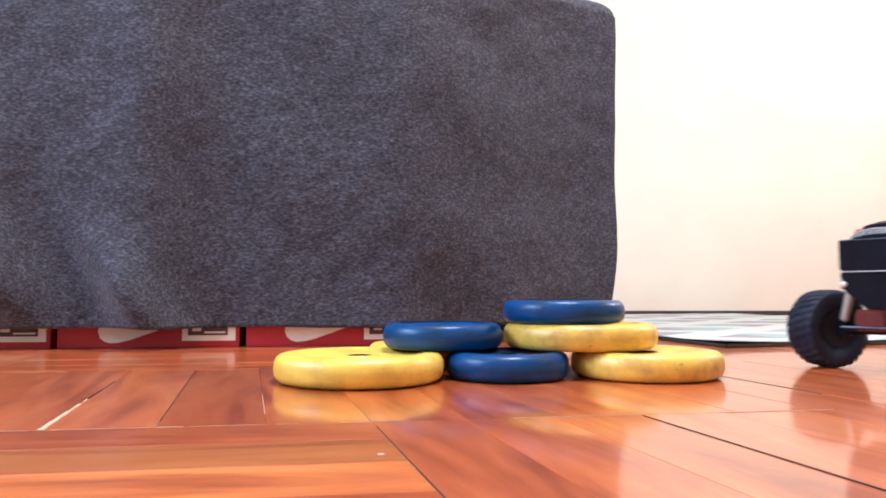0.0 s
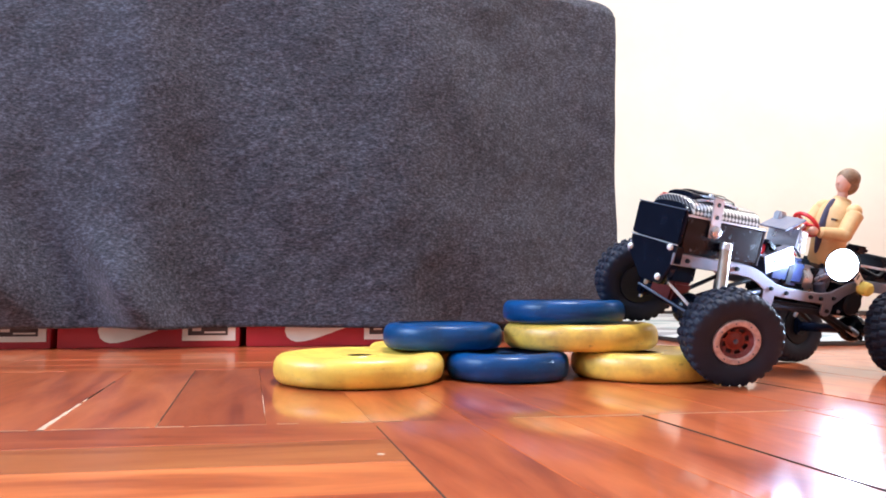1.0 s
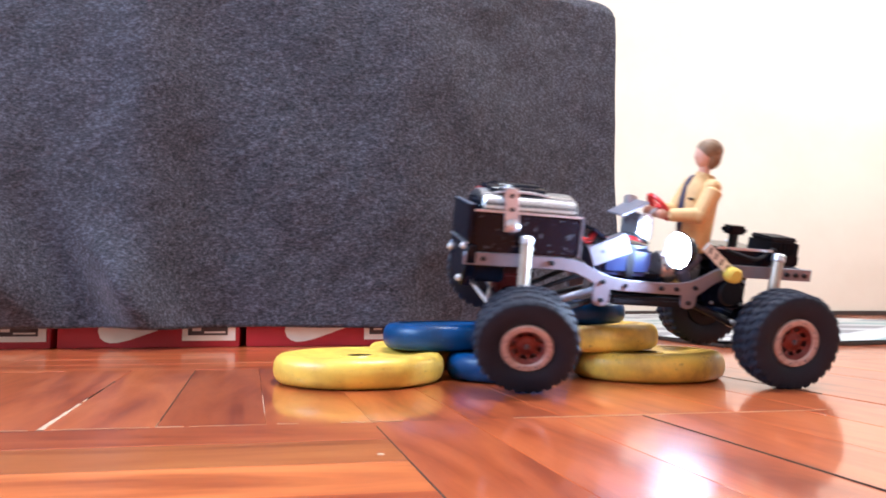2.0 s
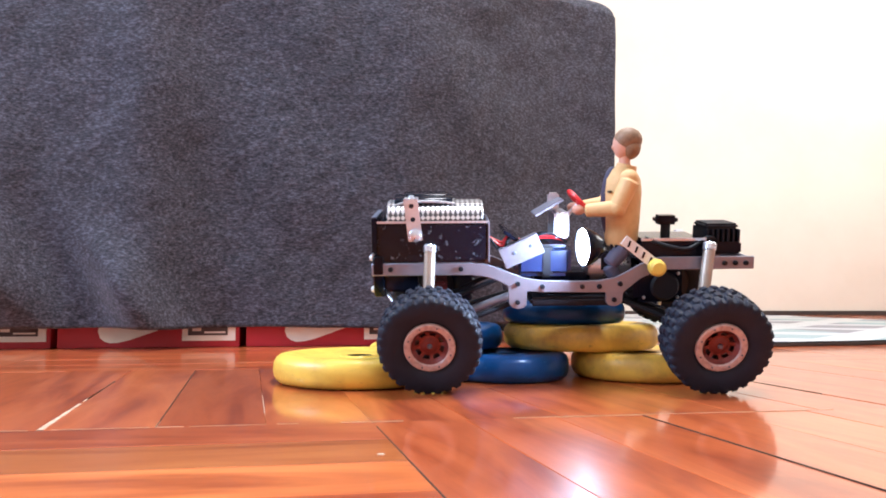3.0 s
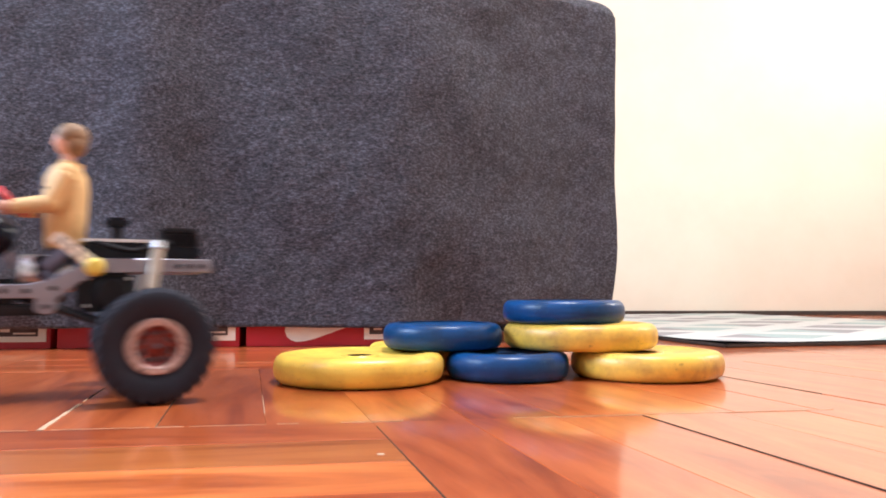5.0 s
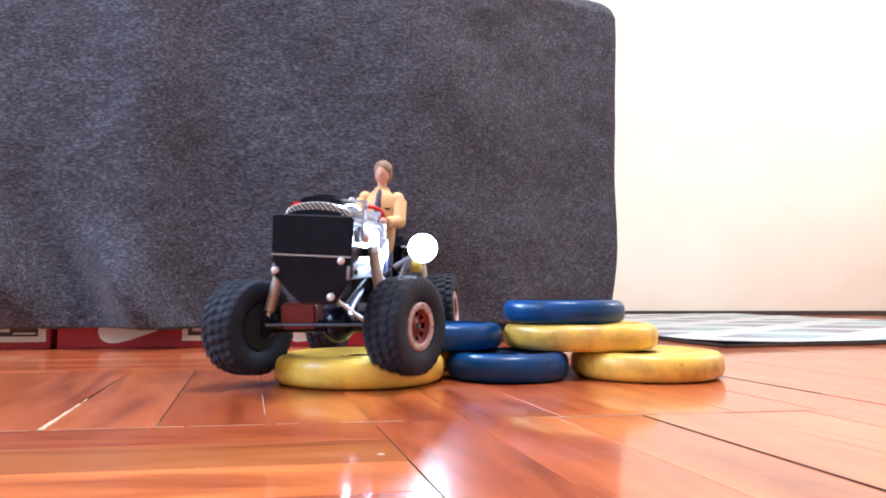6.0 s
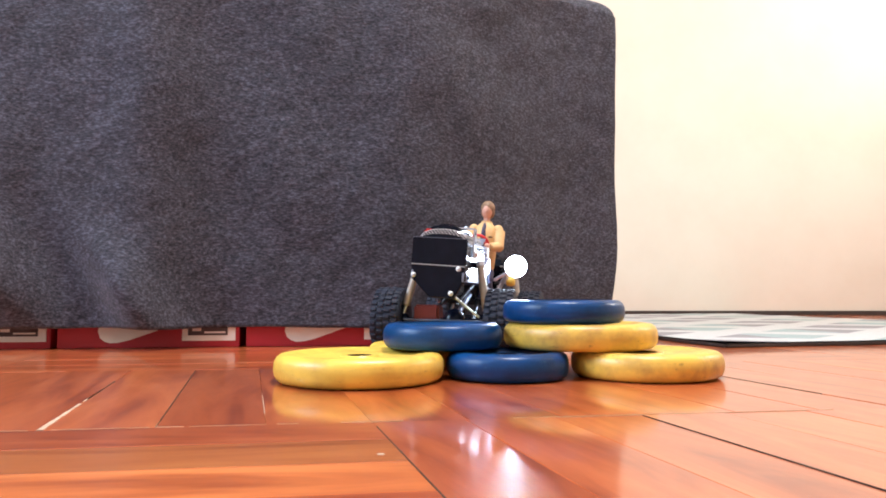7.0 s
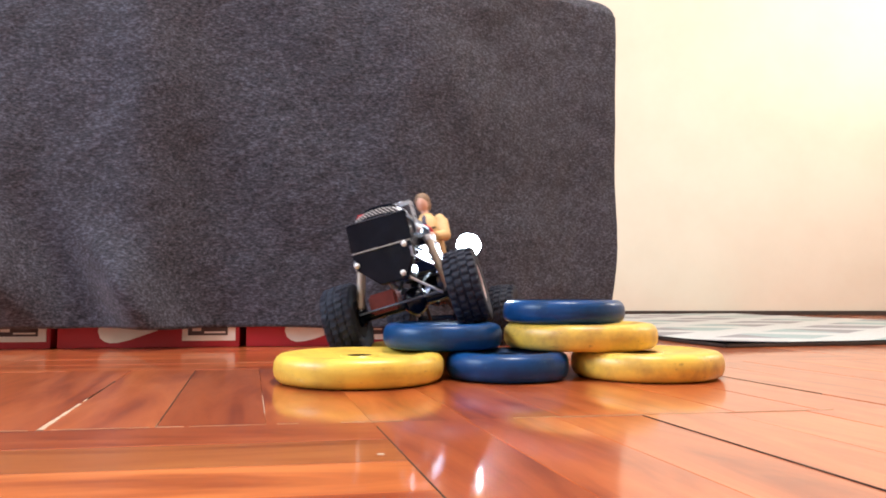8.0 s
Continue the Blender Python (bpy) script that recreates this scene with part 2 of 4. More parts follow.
def turned(profile, n=32, axis="z", closed=False):
    """A solid of revolution of (radius, height) pairs about an axis."""
    bm = bmesh.new()
    rings = []
    for r, z in profile:
        if r < 1e-6:
            rings.append([bm.verts.new((0, 0, z))])
        else:
            rings.append([bm.verts.new((r * math.cos(2 * math.pi * i / n), r * math.sin(2 * math.pi * i / n), z)) for i in range(n)])
    pairs = list(zip(rings, rings[1:] + (rings[:1] if closed else [])))
    for a, b in pairs if closed else pairs[:len(rings) - 1]:
        for i in range(n):
            j = (i + 1) % n
            if len(a) == 1 and len(b) == 1:
                continue
            if len(a) == 1:
                bm.faces.new((a[0], b[i], b[j]))
            elif len(b) == 1:
                bm.faces.new((a[i], a[j], b[0]))
            else:
                bm.faces.new((a[i], a[j], b[j], b[i]))
    if axis == "y":
        moved(bm, Matrix.Rotation(radians(-90), 4, "X"))
    elif axis == "x":
        moved(bm, Matrix.Rotation(radians(90), 4, "Y"))
    return bm


def rod(a, b, r, n=12, r2=None):
    """A capped tube from a to b."""
    a, b = Vector(a), Vector(b)
    r2 = r if r2 is None else r2
    ln = (b - a).length
    e = min(r, r2) * 0.25
    bm = turned([(0, 0), (r - e, 0), (r, e), (r2, ln - e), (r2 - e, ln), (0, ln)], n)
    return moved(bm, Matrix.Translation(a) @ (b - a).to_track_quat("Z", "Y").to_matrix().to_4x4())


def hose(points, r, n=8):
    """A tube along a smooth path."""
    pts = [Vector(p) for p in points]
    fine = []
    for i in range(len(pts) - 1):
        p0, p1, p2, p3 = pts[max(0, i - 1)], pts[i], pts[i + 1], pts[min(len(pts) - 1, i + 2)]
        for k in range(6):
            t = k / 6
            fine.append(0.5 * ((2 * p1) + (p2 - p0) * t + (2 * p0 - 5 * p1 + 4 * p2 - p3) * t * t + (3 * p1 - p0 - 3 * p2 + p3) * t ** 3))
    fine.append(pts[-1])
    bm = bmesh.new()
    rings = []
    for i, p in enumerate(fine):
        d = (fine[min(i + 1, len(fine) - 1)] - fine[max(i - 1, 0)]).normalized()
        q = d.to_track_quat("Z", "Y")
        rings.append([bm.verts.new(p + q @ Vector((r * math.cos(2 * math.pi * k / n), r * math.sin(2 * math.pi * k / n), 0))) for k in range(n)])
    for a, b in zip(rings, rings[1:]):
        for k in range(n):
            bm.faces.new((a[k], a[(k + 1) % n], b[(k + 1) % n], b[k]))
    bm.faces.new(rings[0]), bm.faces.new(rings[-1])
    return bm


def slab(outline, y0, y1, bevel=0.0008):
    """A plate cut to an (x, z) outline, from y0 to y1."""
    bm = bmesh.new()
    vs = [bm.verts.new((x, y0, z)) for x, z in outline]
    f = bm.faces.new(vs)
    ext = bmesh.ops.extrude_face_region(bm, geom=[f])
    bmesh.ops.translate(bm, vec=(0, y1 - y0, 0), verts=[v for v in ext["geom"] if isinstance(v, bmesh.types.BMVert)])
    if bevel:
        bmesh.ops.bevel(bm, geom=[e for e in bm.edges if len(e.link_faces) == 2 and e.calc_face_angle(0) > 0.5], offset=bevel, segments=1, affect="EDGES")
    return bm


def ball(c, rx, ry=None, rz=None, sub=3):
    bm = bmesh.new()
    bmesh.ops.create_icosphere(bm, subdivisions=sub, radius=1.0)
    return moved(bm, Matrix.Translation(c) @ Matrix.Diagonal((rx, ry or rx, rz or rx, 1)))


# ------------------------------------------------------------------ the room
def wall_with_opening(name, axis, at, thick, a0, a1, top, hole=None):
    """A wall across x ('y' plane) or across y ('x' plane), with an opening (a, a, z, z) cut through."""
    pieces = [(a0, a1, 0.0, top)] if hole is None else [
        (a0, hole[0], 0.0, top), (hole[1], a1, 0.0, top), (hole[0], hole[1], 0.0, hole[2]), (hole[0], hole[1], hole[3], top)]
    bms = []
    for p, q, z0, z1 in pieces:
        bms.append(block(at, at + thick, p, q, z0, z1, 0) if axis == "x" else block(p, q, at, at + thick, z0, z1, 0))
    return tagged(part(name, joined(*bms), PLASTER, smooth=False), "plain cream plastered room wall", "wall", kind="structure")


WALL_Y = 3.30
wall_with_opening("wall_north", "y", WALL_Y, 0.12, -2.52, 2.92, 2.6)
wall_with_opening("wall_south", "y", -2.12, 0.12, -2.52, 2.92, 2.6)
wall_with_opening("wall_west", "x", -2.42, 0.12, -2.0, WALL_Y, 2.6, (-0.7, 0.9, 0.75, 2.15))
wall_with_opening("wall_east", "x", 2.70, 0.12, -2.0, WALL_Y, 2.6, (1.3, 2.9, 0.75, 2.15))
tagged(part("ceiling", block(-2.52, 2.92, -2.12, WALL_Y + 0.12, 2.6, 2.7, 0), CEILING, smooth=False),
       "plain white painted ceiling", "ceiling", kind="structure")
tagged(part("baseboard", block(-2.3, 2.7, WALL_Y - 0.012, WALL_Y - 0.001, 0.0, 0.020, 0.002), SKIRT),
       "thin dark skirting strip along the cream wall", "baseboard", kind="structure")


# ------------------------------------------------------------------ large things
def weight_plate(x, y, z, r, t, material, label, turn=0.0, tilt=(0, 0)):
    """A vinyl-covered weight plate: fat rounded rim, shallow dished faces, a bore with a raised collar."""
    e = t * 0.46
    prof = [(0.0145, t * 0.12), (0.0145, t * 0.88), (0.016, t * 0.91), (0.021, t * 0.91), (0.0225, t * 0.86), (r * 0.62, t * 0.88), (r * 0.70, t * 0.93), (r * 0.78, t * 0.985), (r - e * 1.35, t)]
    for k in range(9):
        a = radians(90 - 22.5 * k)
        prof.append((r - e * 0.9 + e * 0.9 * abs(math.cos(a)) ** 0.82, t / 2 + (t / 2) * math.copysign(abs(math.sin(a)) ** 0.82, math.sin(a))))
    prof += [(r - e * 1.35, 0.0), (r * 0.78, t * 0.015), (r * 0.70, t * 0.07), (r * 0.62, t * 0.12)]
    bm = turned(prof, 96, closed=True)
    noise_at = Vector((x * 31, y * 17, z * 13))
    for v in bm.verts:
        n = noise.noise(v.co * 22 + noise_at)
        v.co += Vector((v.co.x, v.co.y, 0)).normalized() * n * 0.0009
    ob = part("weight_plate", bm, material)
    ob.matrix_basis = pose(x, y, z, tilt[0], tilt[1], turn)
    bore = turned([(0.0118, t * 0.10), (0.0145, t * 0.10), (0.0145, t * 0.90), (0.0118, t * 0.90)], 32, closed=True)
    part("bore_sleeve", bore, MATT, ob, "dark sleeve lining the bore")
    return tagged(ob, label, "weight plate", "weight plates in the pile")


weight_plate(-0.0965, 0.824, 0.0, 0.0975, 0.0318, YELLOW, "bright yellow vinyl weight plate lying flat on the parquet", 20)
weight_plate(0.0765, 0.851, 0.0, 0.0735, 0.0312, BLUE, "small blue vinyl weight plate flat on the floor under others", 75)
weight_plate(0.2476, 0.8700, 0.0, 0.0905, 0.0316, YELLOW2, "scuffed ochre yellow weight plate flat on the parquet", 140)
weight_plate(-0.02, 1.0, 0.0, 0.085, 0.0316, YELLOW, "yellow weight plate behind the pile, half hidden", 200)
weight_plate(-0.0004, 0.8932, 0.0319, 0.0748, 0.0312, BLUE, "blue vinyl weight plate bridging the lower plates", 33)
weight_plate(0.1739, 0.9056, 0.0317, 0.0962, 0.0312, YELLOW2, "worn ochre yellow weight plate in the second layer", 260)
weight_plate(0.1522, 0.8993, 0.0630, 0.0760, 0.0285, BLUE, "dark blue vinyl weight plate topping the pile", 10)


def shoe_box(x, y, turn, label):
    """A red card shoe box with a lid lip, a white curved mark and a printed label on its long side."""
    L, D, H = 0.326, 0.205, 0.118
    box = new("shoe_box")
    part("carton", block(0.0015, L - 0.0015, 0.0015, D, 0, H - 0.03, 0.0012), BOXRED, box)
    part("lid", block(0, L, 0, D + 0.0015, H - 0.034, H, 0.0015), BOXRED, box)
    # curved white mark: a thick round belly sweeping up to a point
    mark = [(0.077, 0.018), (0.085, 0.0115), (0.095, 0.0085), (0.110, 0.0095), (0.130, 0.0145), (0.160, 0.025), (0.200, 0.040), (0.250, 0.062),
            (0.200, 0.052), (0.160, 0.042), (0.130, 0.037), (0.112, 0.038), (0.102, 0.045), (0.096, 0.058), (0.087, 0.058), (0.076, 0.045), (0.073, 0.030)]
    part("curved_mark", slab(mark, -0.0008, 0.0012, 0), WHITE, box, "white curved printed mark", smooth=False)
    lab = part("paper_label", block(0.222, 0.318, -0.001, 0.001, 0.012, 0.075, 0), WHITE, box, "white paper size label", smooth=False)
    part("print_bar", block(0.232, 0.304, -0.0016, 0.0, 0.022, 0.062, 0), INK, lab, smooth=False)
    part("print_bar", block(0.262, 0.300, -0.0020, 0.0, 0.026, 0.029, 0), WHITE, lab, smooth=False)
    part("print_bar", block(0.240, 0.256, -0.0020, 0.0, 0.030, 0.036, 0), WHITE, lab, smooth=False)
    box.matrix_basis = pose(x, y, 0, 0, 0, turn)
    return tagged(box, label, "shoe box", "shoe boxes in a row")


TURN = 7.0
shoe_box(-1.036, 1.2515, TURN, "red card shoe box on the floor under the grey blanket")
shoe_box(-0.7045, 1.2925, TURN, "red card shoe box with white printed label, under blanket")
shoe_box(-0.3715, 1.334, TURN, "red card shoe box at the row's end behind the plates")


def smooth_path(ctrl, s):
    """A point on a Catmull-Rom path through ctrl, s from 0 to 1."""
    n = len(ctrl) - 1
    i = min(int(s * n), n - 1)
    t = s * n - i
    p0, p1, p2, p3 = (Vector(ctrl[max(0, min(n, i + k))]) for k in (-1, 0, 1, 2))
    return 0.5 * ((2 * p1) + (p2 - p0) * t + (2 * p0 - 5 * p1 + 4 * p2 - p3) * t * t + (3 * p1 - p0 - 3 * p2 + p3) * t ** 3)


def blanket():
    """A heavy grey blanket over a table's edge: it hangs down the front almost to the floor, lies over the top and falls behind."""
    ctrl = [(-1.45, 1.190), (-1.10, 1.222), (-0.74, 1.262), (-0.42, 1.301), (-0.22, 1.328), (-0.05, 1.358), (0.10, 1.432), (0.26, 1.520), (0.392, 1.580)]
    TOP, LOW, R = 0.772, 0.036, 0.03
    bm = bmesh.new()
    cols, grid = 300, []
    prof = []
    for k in range(111):
        prof.append(("f", LOW + (TOP - R - LOW) * k / 110))
    for k in range(1, 9):
        prof.append(("r", radians(90 * k / 8)))
    for k in range(1, 12):
        prof.append(("t", R + 0.36 * k / 11))
    for k in range(1, 30):
        prof.append(("b", TOP * (1 - k / 29)))
    for i in range(cols + 1):
        s = i / cols
        p = smooth_path(ctrl, s)
        d = (smooth_path(ctrl, min(1, s + 0.004)) - smooth_path(ctrl, max(0, s - 0.004))).normalized()
        nrm = Vector((d.y, -d.x))
        side = (s - 1.0)
        col = []
        for kind, q in prof:
            if kind == "f":
                x, off, z = p.x, 0.0, q
                hang = 1 - (q - LOW) / (TOP - LOW)
                # slack folds that deepen towards the hem
                off += 0.036 * (0.6 + 0.25 * hang) * math.exp(-((p.x + 0.545) / 0.070) ** 2)
                off -= 0.016 * math.exp(-((p.x + 0.41) / 0.070) ** 2) * (0.3 + 0.5 * hang)
                off += 0.048 * math.exp(-((p.x + 0.555 + 0.65 * (q - 0.10)) / 0.052) ** 2) * math.exp(-((q - 0.09) / 0.11) ** 2)
                off -= 0.010 * math.exp(-((p.x + 0.670 + 0.60 * (q - 0.12)) / 0.045) ** 2) * math.exp(-((q - 0.16) / 0.09) ** 2)
                off += 0.050 * math.exp(-((p.x + 0.785 + 0.55 * (q - 0.14)) / 0.052) ** 2) * math.exp(-((q - 0.15) / 0.11) ** 2)
                off += 0.018 * math.exp(-((p.x + 0.80) / 0.05) ** 2) * hang
                # where the hem is pushed in towards the table
                off -= 0.022 * math.exp(-((p.x - 0.01) / 0.075) ** 2) * math.exp(-(q / 0.12) ** 2)
                off += 0.006 * math.sin(p.x * 9.0 + 1.0 + 1.3 * q) * hang
                off += 0.009 * noise.noise(Vector((p.x * 5.5 + q * 2, q * 4.5, 2.0))) + 0.0032 * noise.noise(Vector((p.x * 15 - q * 5, q * 11, 7.0))) + 0.0012 * noise.noise(Vector((p.x * 34, q * 30, 5.0)))
                edge = math.exp(side / 0.02)
                x += edge * (0.002 * math.sin(q * 9 + 0.5) - 0.13 * max(0.0, 0.20 - q))
                z += (0.004 * noise.noise(Vector((p.x * 9, 0, 1.0))) + 0.002 * math.sin(p.x * 13) + 0.005 * math.exp(-((p.x + 0.60) / 0.09) ** 2)) * max(0.0, 1 - (q - LOW) / 0.06)
                co = Vector((x + nrm.x * off, p.y + nrm.y * off, z))
            elif kind == "r":
                co = Vector((p.x - nrm.x * R * (1 - math.cos(q)), p.y - nrm.y * R * (1 - math.cos(q)), TOP - R + R * math.sin(q)))
            elif kind == "t":
                co = Vector((p.x - nrm.x * q, p.y - nrm.y * q, TOP + 0.002 * noise.noise(Vector((p.x * 8, q * 8, 0)))))
            else:
                co = Vector((p.x - nrm.x * (0.39 + 0.002), p.y - nrm.y * 0.392, q))
            if kind != "f":
                co.z -= 0.016 * math.exp(side / 0.022) * (co.z / TOP)
            elif q > 0.5:
                co.z -= 0.016 * math.exp(side / 0.022) * (q - 0.5) / (TOP - 0.5)
            col.append(bm.verts.new(co))
        grid.append(col)
    for a, b in zip(grid, grid[1:]):
        for k in range(len(prof) - 1):
            bm.faces.new((a[k], b[k], b[k + 1], a[k + 1]))
    ob = part("blanket", bm, FELT)
    sol = ob.modifiers.new("thickness", "SOLIDIFY")
    sol.thickness, sol.offset = 0.005, -1.0
    return tagged(ob, "heavy dark grey felt blanket hanging over a table", "blanket")


blanket()


def rug():
    """A flat woven rug with a dark bound edge and a slightly lifted corner."""
    W, L, H = 1.25, 1.72, 0.009
    bm = bmesh.new()
    nx, ny = 60, 70
    grid = [[bm.verts.new((W * i / nx, L * j / ny, H + 0.0012 * noise.noise(Vector((i * 0.21, j * 0.21, 3)))
                           + 0.004 * math.exp(-(i / nx * W + j / ny * L) / 0.05))) for j in range(ny + 1)] for i in range(nx + 1)]
    for i in range(nx):
        for j in range(ny):
            bm.faces.new((grid[i][j], grid[i + 1][j], grid[i + 1][j + 1], grid[i][j + 1]))
    ob = part("rug", bm, RUG)
    ob.matrix_basis = pose(0.518, 1.307, 0.0, 0, 0, 13.5)
    under = block(0.002, W - 0.002, 0.002, L - 0.002, 0.0, H - 0.0035, 0.001)
    part("backing", under, MATT, ob, "dark woven backing")
    part("bound_edge", block(-0.002, 0.004, -0.002, L, 0.0005, H - 0.002, 0.002), SKIRT, ob, "dark brown bound edge")
    part("bound_edge", block(0.004, W, -0.002, 0.004, 0.0005, H - 0.002, 0.002), SKIRT, ob, "dark brown bound edge")
    return tagged(ob, "flat woven rug, white lattice on grey and teal", "rug")


rug()


# ------------------------------------------------------------------ the toy truck
def perforated_material():
    """Bright pressed sheet with a lattice of small dark diamonds."""
    m, nt, b = node_material("pressed_sheet")
    co = nt.nodes.new("ShaderNodeTexCoord").outputs["Object"]
    mp = nt.nodes.new("ShaderNodeMapping")
    mp.inputs["Rotation"].default_value = (0, 0, radians(45))
    sep, com = nt.nodes.new("ShaderNodeSeparateXYZ"), nt.nodes.new("ShaderNodeCombineXYZ")
    add = nt.nodes.new("ShaderNodeMath")
    nt.links.new(co, sep.inputs["Vector"])
    nt.links.new(sep.outputs["X"], com.inputs["X"])
    nt.links.new(sep.outputs["Y"], add.inputs[0]), nt.links.new(sep.outputs["Z"], add.inputs[1])
    nt.links.new(add.outputs["Value"], com.inputs["Y"])
    com.inputs["Z"].default_value = 0.0013
    nt.links.new(com.outputs["Vector"], mp.inputs["Vector"])
    ch = n_(nt, "ShaderNodeTexChecker", Scale=270.0)
    nt.links.new(mp.outputs["Vector"], ch.inputs["Vector"])
    nt.links.new(mixed(nt, ch.outputs["Fac"], (0.74, 0.74, 0.76), (0.10, 0.10, 0.11)), b.inputs["Base Color"])
    b.inputs["Metallic"].default_value, b.inputs["Roughness"].default_value = 0.75, 0.3
    bumped(nt, b, ch.outputs["Fac"], 0.6, 0.001)
    return m


SHEET = perforated_material()
TRACK, BASE, RAD = 0.087, 0.1425, 0.0525


def tyre_mesh():
    """A worn off-road tyre in one skin: bulged sidewalls, and tread blocks that rise out of the carcass."""
    lugs, per, w = 30, 8, 0.0215
    side = [(0.0255, 0.0165), (0.0275, 0.0185), (0.0330, 0.0208), (0.0395, 0.0217), (0.0440, 0.0214)]
    tread = [(0.0468, 0.0206), (0.0482, 0.0200), (0.0490, 0.0180), (0.0494, 0.0120), (0.0496, 0.0108), (0.0497, 0.0095), (0.0499, 0.0020), (0.0499, 0.0006)]
    half = side + tread
    prof = half + [(r, -y) for r, y in reversed(half)]
    n = lugs * per
    bm = bmesh.new()
    rings = []
    for r, y in prof:
        ay = abs(y)
        ring = []
        for i in range(n):
            row = 0 if ay > 0.0115 else 1
            shift = (0.5 if row else 0.0) + (0.23 if y < 0 else 0.0) + 7.0 * ay * (1 if row else -1)
            k = (i / per + shift) % 1.0
            up = max(0.0, min(1.0, (0.36 - abs(k - 0.5)) / 0.09))
            worn_off = 0.8 + 0.3 * noise.noise(Vector((math.cos(2 * math.pi * i / n) * 6, math.sin(2 * math.pi * i / n) * 6, y * 90)))
            lift = 0.0
            if r > 0.0465 and not 0.0100 < ay < 0.0115 and ay > 0.001:
                lift = up * worn_off * (0.0032 if ay < 0.0190 else 0.0022 if ay < 0.0203 else 0.0010)
            a = 2 * math.pi * i / n
            ring.append(bm.verts.new(((r + lift) * math.cos(a), y + (0.0006 * up if r == 0.0468 and y > 0 else -0.0006 * up if r == 0.0468 else 0), (r + lift) * math.sin(a))))
        rings.append(ring)
    for p, q in zip(rings, rings[1:] + rings[:1]):
        for i in range(n):
            j = (i + 1) % n
            bm.faces.new((p[i], p[j], q[j], q[i]))
    return bm


def rim_disc():
    """A dished wheel disc with eight windows cut through it."""
    bm = bmesh.new()
    radii = [(0.0, 0.0125), (0.0045, 0.0125), (0.0058, 0.0115), (0.0088, 0.0105), (0.0108, 0.0105), (0.0160, 0.0125), (0.0176, 0.0140), (0.0200, 0.0165)]
    n = 64
    rows = [[bm.verts.new((0, radii[0][1], 0))]] + [[bm.verts.new((r * math.cos(2 * math.pi * i / n), y, r * math.sin(2 * math.pi * i / n))) for i in range(n)] for r, y in radii[1:]]
    for i in range(n):
        j = (i + 1) % n
        bm.faces.new((rows[0][0], rows[1][i], rows[1][j]))
        for k in range(1, len(rows) - 1):
            if k == 4 and i % 8 in (1, 2, 3, 4, 5):
                continue
            bm.faces.new((rows[k][i], rows[k][j], rows[k + 1][j], rows[k + 1][i]))
    bmesh.ops.recalc_face_normals(bm, faces=bm.faces)
    bmesh.ops.solidify(bm, geom=bm.faces[:], thickness=0.0022)
    return bm


def wheel(parent, label):
    """Barrel, windowed disc, pale clamp ring, nut and tyre; its outer face looks to +y."""
    barrel = turned([(0.0192, 0.0170), (0.0245, 0.0170), (0.0258, 0.010), (0.0258, -0.0165), (0.0240, -0.0175), (0.0215, -0.006), (0.0205, 0.010)], 48, "y", closed=True)
    ob = part("wheel", barrel, RIMRED, parent, label)
    part("rim_disc", rim_disc(), RIMRED, ob, "copper-red disc with eight windows")
    ring = turned([(0.0182, 0.0165), (0.0184, 0.0186), (0.0194, 0.0196), (0.0240, 0.0200), (0.0254, 0.0190), (0.0256, 0.0165)], 48, "y", closed=True)
    ring_ob = part("clamp_ring", ring, RING, ob, "pale pink-silver clamp ring")
    for k in range(8):
        part("ring_bolt", moved(turned([(0, 0.0208), (0.0009, 0.0207), (0.0011, 0.0195)], 6, "y"), Matrix.Rotation(radians(45 * k + 20), 4, "Y") @ Matrix.Translation((0, 0, 0.0219))), GUNMETAL, ring_ob)
    part("hub_nut", turned([(0, 0.0170), (0.0022, 0.0168), (0.0030, 0.0155), (0.0030, 0.011)], 6, "y"), GUNMETAL, ob, "dull hub nut")
    for k in range(8):
        a = radians(45 * k + 1)
        part("rivet", moved(turned([(0, 0.0016), (0.0009, 0.0013), (0.0012, 0.0)], 8, "y"), Matrix.Translation((0.0167 * math.cos(a), 0.0131, 0.0167 * math.sin(a)))), STEEL, ob)
    part("brake_plate", turned([(0, 0.0015), (0.0195, 0.0015), (0.0205, 0.0), (0.0195, -0.0015), (0, -0.0015)], 32, "y"), ALLOY, ob, "bright plate behind the windows")
    part("inner_cup", turned([(0, -0.0195), (0.012, -0.0195), (0.0252, -0.0190), (0.0262, -0.0165)], 32, "y"), MATT, ob, "black inner cup")
    part("tyre", tyre_mesh(), RUBBER, ob, "black worn off-road tyre with bulged sidewall")
    return ob


truck = tagged(new("toy_truck"), "radio-controlled black and silver crawler truck with lit lamp", "toy truck")

